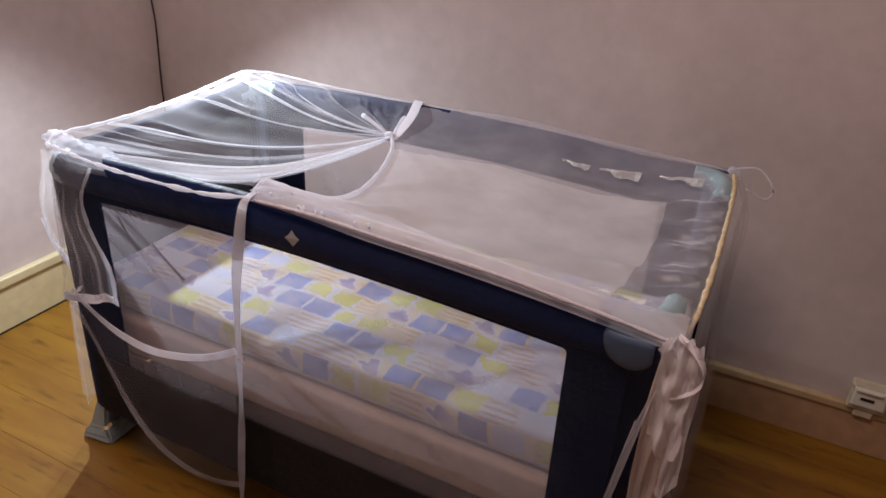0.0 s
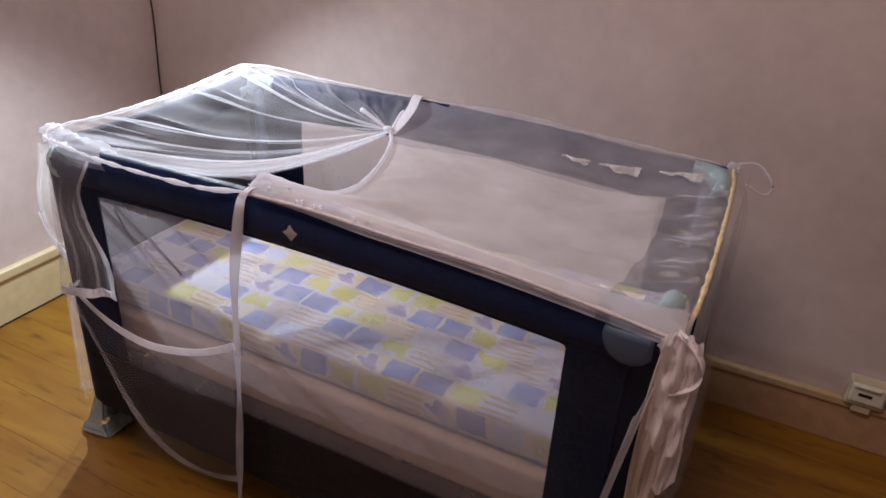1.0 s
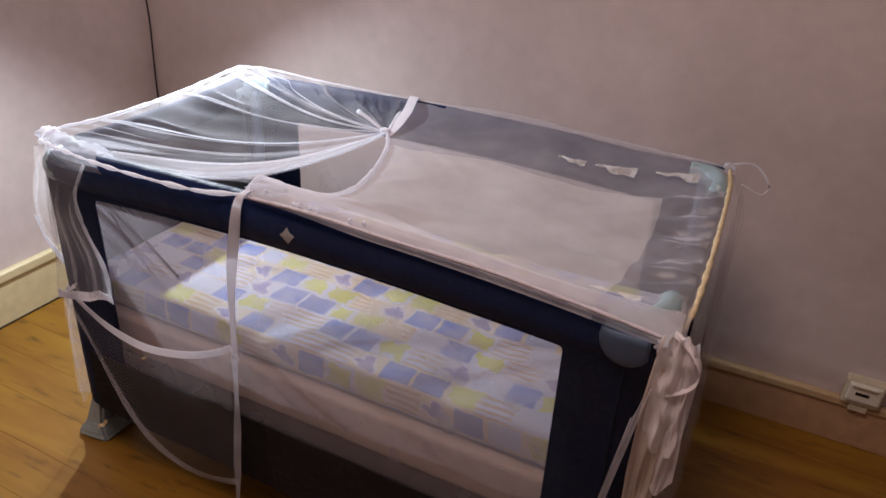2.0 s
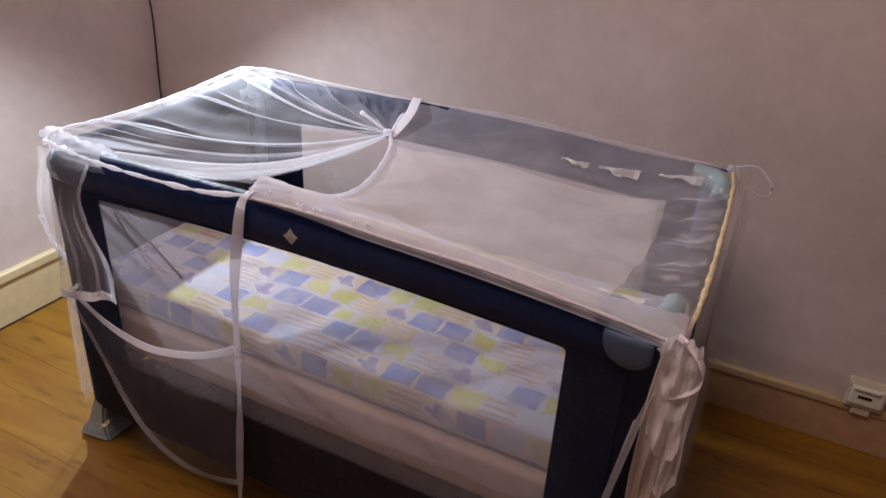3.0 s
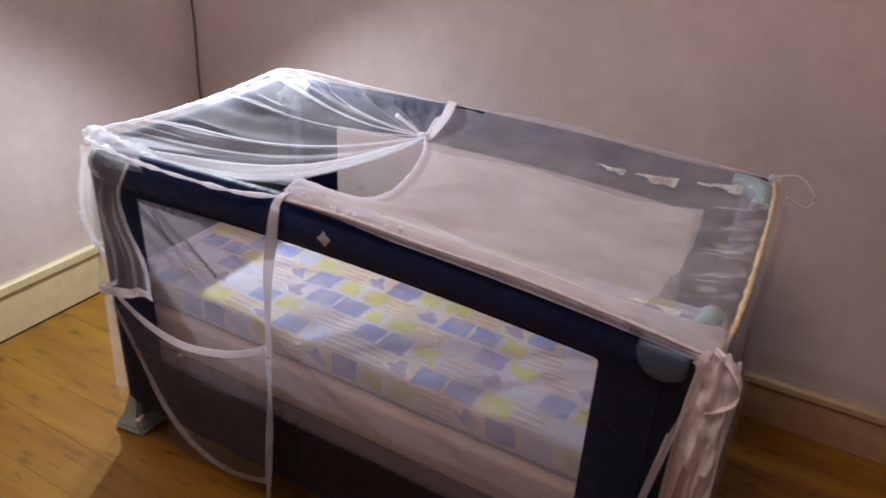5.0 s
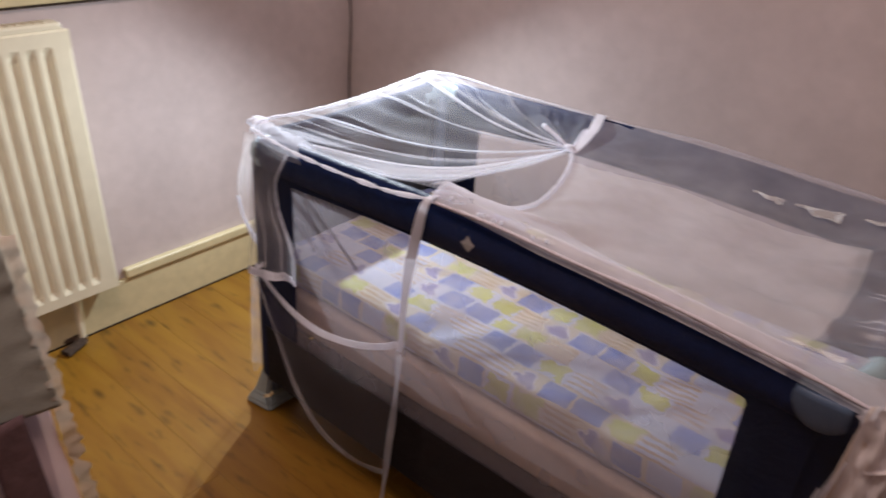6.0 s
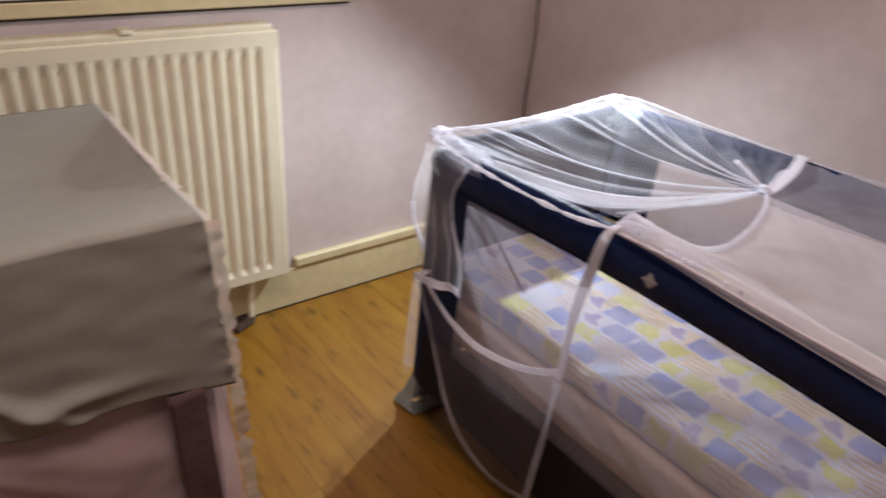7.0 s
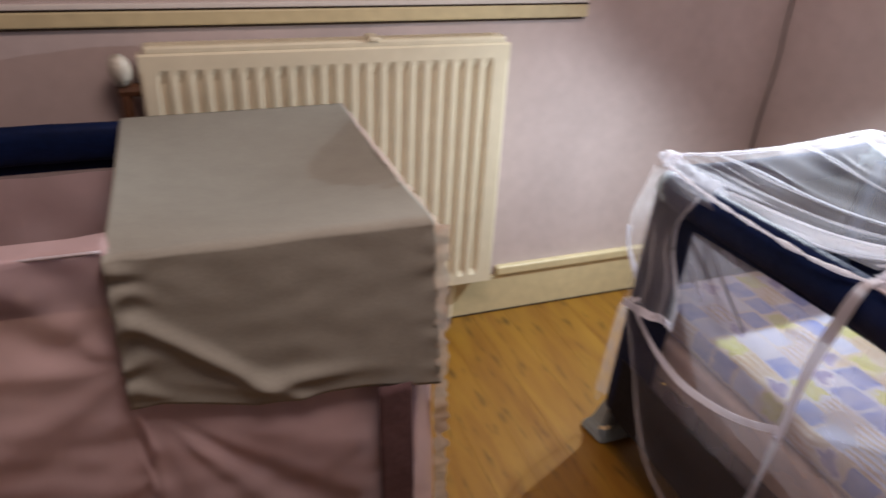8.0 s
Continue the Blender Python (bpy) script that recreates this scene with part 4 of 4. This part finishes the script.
part("corner_drape", sheet(corner_hang, 50, 16), NETTHIN, net, smooth=True)
part("corner_drape_hem", ribbon([corner_hang(u, 1.0) for u in (0.0, 0.2, 0.4, 0.55, 0.7, 0.85, 1.0)], 0.018, (0, 0.2, 1), 30, twist=0.4), HEM, net)
part("corner_drape_hem", ribbon([end_hang(0.0, v) + Vector((0.0, -0.010, 0)) for v in (0.26, 0.33, 0.39, 0.44)] + [Vector((0.075, -0.040, 0.474))], 0.014, (1, 0, 0.3), 20, twist=0.3), HEM, net)
for u0 in (0.99,):
    part("fold", tube([corner_hang(u0, v) for v in (0.02, 0.25, 0.5, 0.75, 0.98)], 0.0035, 6, 20, wobble=0.8), NETSOFT, net, smooth=True)


part("end_drape", sheet(end_hang, 60, 16), NETTHIN, net, smooth=True)
part("end_drape_hem", tube([end_hang(0.0, v) + Vector((0, -0.004, 0)) for v in (0.05, 0.15, 0.25, 0.35, 0.45, 0.52, 0.65, 0.85, 1.0)], 0.0032, 6, 50, wobble=0.9), NETTHIN, net, smooth=True)


def gather(u, v):
    p = end_hang(0.0, 0.03 + 0.95 * v)
    k = u
    return Vector((p.x - 0.024 + 0.043 * k, p.y + 0.004 + 0.026 * k + 0.003 * math.sin(u * 17 + v * 4), p.z))


part("gathered_edge", sheet(gather, 24, 26), NETTHIN, net, smooth=True)


def foot_hang(u, v):
    f = 0.016 * math.sin(u * 40 + 2 * v) * v ** 0.6
    return Vector((1.270 + 0.022 * v + f, -0.01 + 0.67 * u, 0.745 - 0.62 * v))


part("end_drape", sheet(foot_hang, 60, 14), NETHAZE, net, smooth=True)


def front_hang(u, v):
    x = 0.575 + 0.665 * u
    f = 0.005 * math.sin(u * 30 + 2 * v) * v
    return Vector((x, -0.030 - 0.010 * v + f, 0.772 - 0.030 * u ** 2 - 0.70 * v))


part("front_drape", sheet(front_hang, 50, 14), NETFAINT, net, smooth=True)

# gathered tail knotted at the foot corner
def tail_strip(x0, x1, z0, z1, drift, pleats, depth, y0, seed):
    """Pleated length of net that hangs from the knot: narrow at the knot, full below."""
    def at(u, v):
        full = 0.62 + 0.38 * min(1.0, v * 5)
        mid = (x0 + x1) / 2
        x = mid + (x0 + (x1 - x0) * u - mid) * full + drift * v + 0.003 * noise.noise(Vector((seed, v * 4, u)))
        y = y0 - depth * (0.5 + 0.5 * math.sin(u * pleats * 2 * math.pi + 1.5 * v + seed)) + 0.008 * noise.noise(Vector((u * 4, v * 7, seed))) + 0.003 * noise.noise(Vector((u * 11, v * 16, seed)))
        end = 0.018 * math.sin(u * 4 + seed) * v
        return Vector((x, y, z0 + (z1 - z0) * v + end))
    return at


part("gathered_tail", sheet(tail_strip(1.232, 1.272, 0.768, 0.24, 0.000, 2.4, 0.005, -0.032, 1.0), 40, 30), TAILBEIGE, net, "gathered beige net tail knotted at the corner", smooth=True)
part("gathered_tail", sheet(tail_strip(1.236, 1.280, 0.776, 0.600, 0.004, 1.7, 0.007, -0.040, 2.0), 44, 20), TAILWHITE, net, smooth=True)
part("gathered_tail", sheet(tail_strip(1.260, 1.288, 0.770, 0.525, 0.004, 1.1, 0.006, -0.036, 3.4), 30, 24), TAILWHITE, net, smooth=True)


def tail_ear(u, v):
    """Loop of the bow: a flat bag that stands out from the knot and hangs."""
    a = math.pi * (0.5 - v)
    r = 0.5 + 0.5 * math.cos(a)
    return Vector((1.252 + 0.040 * math.sin(math.pi * v) ** 0.8, -0.036 - 0.016 * math.sin(math.pi * u) * r, 0.778 - 0.094 * v - 0.010 * u))


part("tail_ear", sheet(tail_ear, 12, 24), TAILWHITE, net, smooth=True)


def tail_wing(u, v):
    return Vector((1.222 + 0.018 * u - 0.044 * v, -0.040 - 0.014 * math.sin(u * 7 + 3 * v), 0.63 - 0.34 * v + 0.06 * u))


part("tail_wing", sheet(tail_wing, 16, 14), NETDENSE, net, smooth=True)
part("loose_thread", tube([(1.238, 0.658, 0.757), (1.280, 0.680, 0.757), (1.315, 0.680, 0.722), (1.305, 0.665, 0.702), (1.265, 0.650, 0.722)], 0.0022, 5, 30), HEM, net, smooth=True)
part("loose_thread", tube([(1.245, 0.655, 0.750), (1.280, 0.66, 0.65), (1.277, 0.655, 0.50)], 0.006, 5, 14), NETHAZE, net, smooth=True)
# clear plastic scraps added to give the net its crinkled glints
for k, (x, y, w, h) in enumerate(((0.905, 0.560, 0.06, 0.018), (0.985, 0.565, 0.085, 0.034), (1.105, 0.580, 0.085, 0.036), (0.60, 0.030, 0.06, 0.012), (0.68, 0.028, 0.05, 0.010), (1.12, 0.040, 0.075, 0.022))):
    def crumple(u, v, x=x, y=y, w=w, h=h, k=k):
        px, py = x + w * u, y + h * (v - 0.5) * (0.15 + 0.85 * u) + 0.008 * noise.noise(Vector((u * 3, k, 0)))
        n_ = 1.2 * noise.noise(Vector((u * 3 + k * 5, v * 2, 2))) + 0.35 * abs(noise.noise(Vector((u * 7, v * 5, k))))
        d = min(py, 0.65 - py)
        return Vector((px, py, rail_top(px) - 0.018 * min(1, py / 0.5) - 0.052 * min(1, d / 0.12) ** 0.6 * math.sin(math.pi * min(1, (1.27 - px) / 0.30) * 0.5) + 0.007 + 0.007 * n_))
    part("crumpled_patch", sheet(crumple, 7, 3), FOIL, net, "crumpled clear plastic added for glints on the net")

# small yellowish strip beside the head-end foot
part("frayed_end", ribbon([(0.022, -0.012, 0.046), (0.034, -0.014, 0.060), (0.044, -0.013, 0.064), (0.060, -0.012, 0.084)], 0.008, (0, 0.3, 1), 12, twist=0.6), HEMYELLOW, net, "small yellowish strip at the foot")
part("inner_tape", ribbon([(0.185, 0.016, 0.690), (0.215, 0.018, 0.645), (0.265, 0.022, 0.595), (0.325, 0.028, 0.540)], 0.006, (1, 0, 0.6), 14), SLATE, net, "dark slanting tape inside the mesh")

STRAIGHT = ("loop_tape", "drape", "drape_hem", "hanging_tape")
for ob in net.children:
    if ob.name.split(".")[0] not in STRAIGHT:
        lean_in(ob)

# ---- drapes of the other cot ----
mnet = thing("mauve_net_cover", "thin mauve net draped over the other cot's front", "net cover")
FX = 0.212


def mauve_front(u, v):
    y = -1.80 + (1.246 + 0.020 * v) * u
    r = math.hypot(y + 1.02, (0.79 - 0.8 * v) - 0.54)
    a = math.atan2((0.79 - 0.8 * v) - 0.54, y + 1.02)
    f = 0.010 * math.sin(a * 9) * min(1, r * 4) + 0.008 * noise.noise(Vector((y * 6, v * 4, 2))) + 0.009 * noise.noise(Vector((y * 13 + v * 6, v * 17 - y * 5, 5))) * (1.0 if y < -1.0 else 0.35)
    for a0, size in ((-1.50, 0.012), (-0.95, 0.016), (-0.72, 0.008)):
        f += size * math.exp(-((a - a0) / 0.09) ** 2) * min(1, r * 7)
    lap = max(0.0, 1 - v / 0.05) if y < -1.02 else 0.0
    tuck = max(0.0, min(1.0, (y + 1.07) / 0.06)) * max(0.0, 1 - max(0.0, v - 0.30) * 8)
    f *= 1 - 0.6 * tuck
    return Vector((FX + 0.008 - 0.012 * tuck + f * min(1, v * 8) + 0.018 * v - 0.045 * lap, y, (0.804 if y < -1.02 else 0.780) - 0.770 * (max(0.0, v - 0.05) if y < -1.02 else v)))


# dark strip added to stand for the cot's leg panel behind the net
part("binding", sheet(lambda u, v: Vector((FX + 0.035 + 0.018 * v + 0.004 * noise.noise(Vector((u, v * 6, 3))), -0.650 + 0.060 * u + 0.012 * v, 0.500 - 0.480 * v)), 6, 24, 0.002), LEGSTRIP, mnet, "dark strip added for the leg panel behind the net", smooth=True)
part("front_net", sheet(mauve_front, 140, 90), MAUVE, mnet, smooth=True)


def mauve_side(u, v):
    x = -0.435 + 0.660 * u
    return Vector((x, -0.553 + 0.010 * math.sin(u * 30) * v + 0.025 * v, 0.786 - 0.74 * v))


part("side_net", sheet(mauve_side, 50, 14), MAUVE, mnet, smooth=True)


def ruffle(u, v):
    # along the top edge, then down the corner
    if u < 0.42:
        f = u / 0.42
        base_, out = Vector((-0.425 + 0.650 * f, -0.553, 0.786 - 0.010 * (1 - f))), Vector((0, 1, -0.6))
    else:
        f = (u - 0.42) / 0.58
        base_, out = Vector((0.232 + 0.02 * f, -0.549 + 0.024 * f, 0.788 - 0.77 * f)), Vector((0.25, 1, 0))
    w = 0.011 + 0.010 * noise.noise(Vector((u * 60, 1, 0)))
    return base_ + out * w * (v * 2 - 0.6) + Vector((0.008 * noise.noise(Vector((u * 80, v, 3))), 0, (0.002 if u < 0.42 else 0.006) * noise.noise(Vector((u * 70, v, 6)))))


part("back_net", sheet(lambda u, v: Vector((-0.405 + 0.010 * noise.noise(Vector((u * 7, v * 3, 1))), -1.78 + 0.74 * u, 0.675 - 0.30 * v)), 30, 10), MAUVE, mnet, smooth=True)
part("ruffle", sheet(ruffle, 220, 3), RUFFLE, mnet, "gathered cream ruffle edging", smooth=True)
part("edge_cord", tube([(FX + 0.006, -1.80, 0.800), (FX + 0.006, -1.4, 0.800), (FX + 0.006, -1.03, 0.800)], 0.0025, 6, 30, wobble=0.4), HEMPINK, mnet, smooth=True)

sheet_ = thing("grey_sheet", "wrinkled grey cotton sheet folded over the cot", "sheet")


def grey(u, v):
    """v runs from the wall side over the top, then down the front."""
    y = -1.030 + 0.474 * u
    if v < 0.62:
        f = v / 0.62
        x = -0.425 + (FX + 0.425) * f
        sag = math.sin(math.pi * min(1, f)) ** 1.3 * (0.046 * math.sin(math.pi * min(1, u * 0.93 + 0.02)) ** 0.7)
        z = 0.797 - 0.004 * (1 - u) - sag - 0.010 * (1 - f)
        return Vector((x, y, z))
    f = (v - 0.62) / 0.38
    low = 0.538 - 0.030 * min(1, max(0, u - 0.08) * 3.5) - 0.026 * max(0, u - 0.55) / 0.45 + 0.004 * math.sin(u * 11)
    y += 0.022 * f * u
    w = 0.004 * noise.noise(Vector((u * 2.0 + 5, f * 1.6, 1))) + 0.0025 * noise.noise(Vector((u * 6, f * 7, 6)))
    # diagonal crease from the outer top corner towards the hem's middle
    d = (u - 0.05) * 0.62 - (f - 0.42) * 0.5
    w += 0.017 * math.exp(-(d / 0.030) ** 2) * math.exp(-((u - 0.28) / 0.28) ** 2)
    w += 0.012 * math.exp(-((f - 0.86) / 0.05) ** 2) * math.exp(-((u - 0.5) / 0.2) ** 2)
    w += 0.006 * math.exp(-(u / 0.09) ** 2) * math.sin(f * 30 + 3 * noise.noise(Vector((f * 4, u * 9, 2)))) + 0.005 * math.exp(-((1 - u) / 0.06) ** 2) * noise.noise(Vector((f * 11, u * 5, 8)))
    return Vector((FX + 0.020 + 0.008 * f + w, y, 0.795 - (0.795 - low) * f))


part("cloth", sheet(grey, 90, 130, 0.0025), GREYCLOTH, sheet_, smooth=True)

# ---- floor planks ----
random.seed(4)
W = 0.112
boards = {}


def plank(ln):
    if ln not in boards:
        me = bpy.data.meshes.new("plank")
        bm = block(0, 0, -0.02, ln - 0.0003, W - 0.0004, 0.0, 0.0003, 1)
        bm.to_mesh(me)
        bm.free()
        me.materials.append(PINE)
        boards[ln] = me
    return boards[ln]


y = Y1 - W
while y > Y0 - W:
    x = X0
    first = random.choice((0.45, 0.75, 1.05))
    while x < X1 - 0.01:
        ln = first if x == X0 else random.choice((1.1, 1.4, 0.8))
        ln = round(min(ln, X1 - x), 3)
        pl = new("plank", plank(ln))
        pl.location = (x, y, 0.0)
        pl.parent = floor
        x += ln
    y -= W
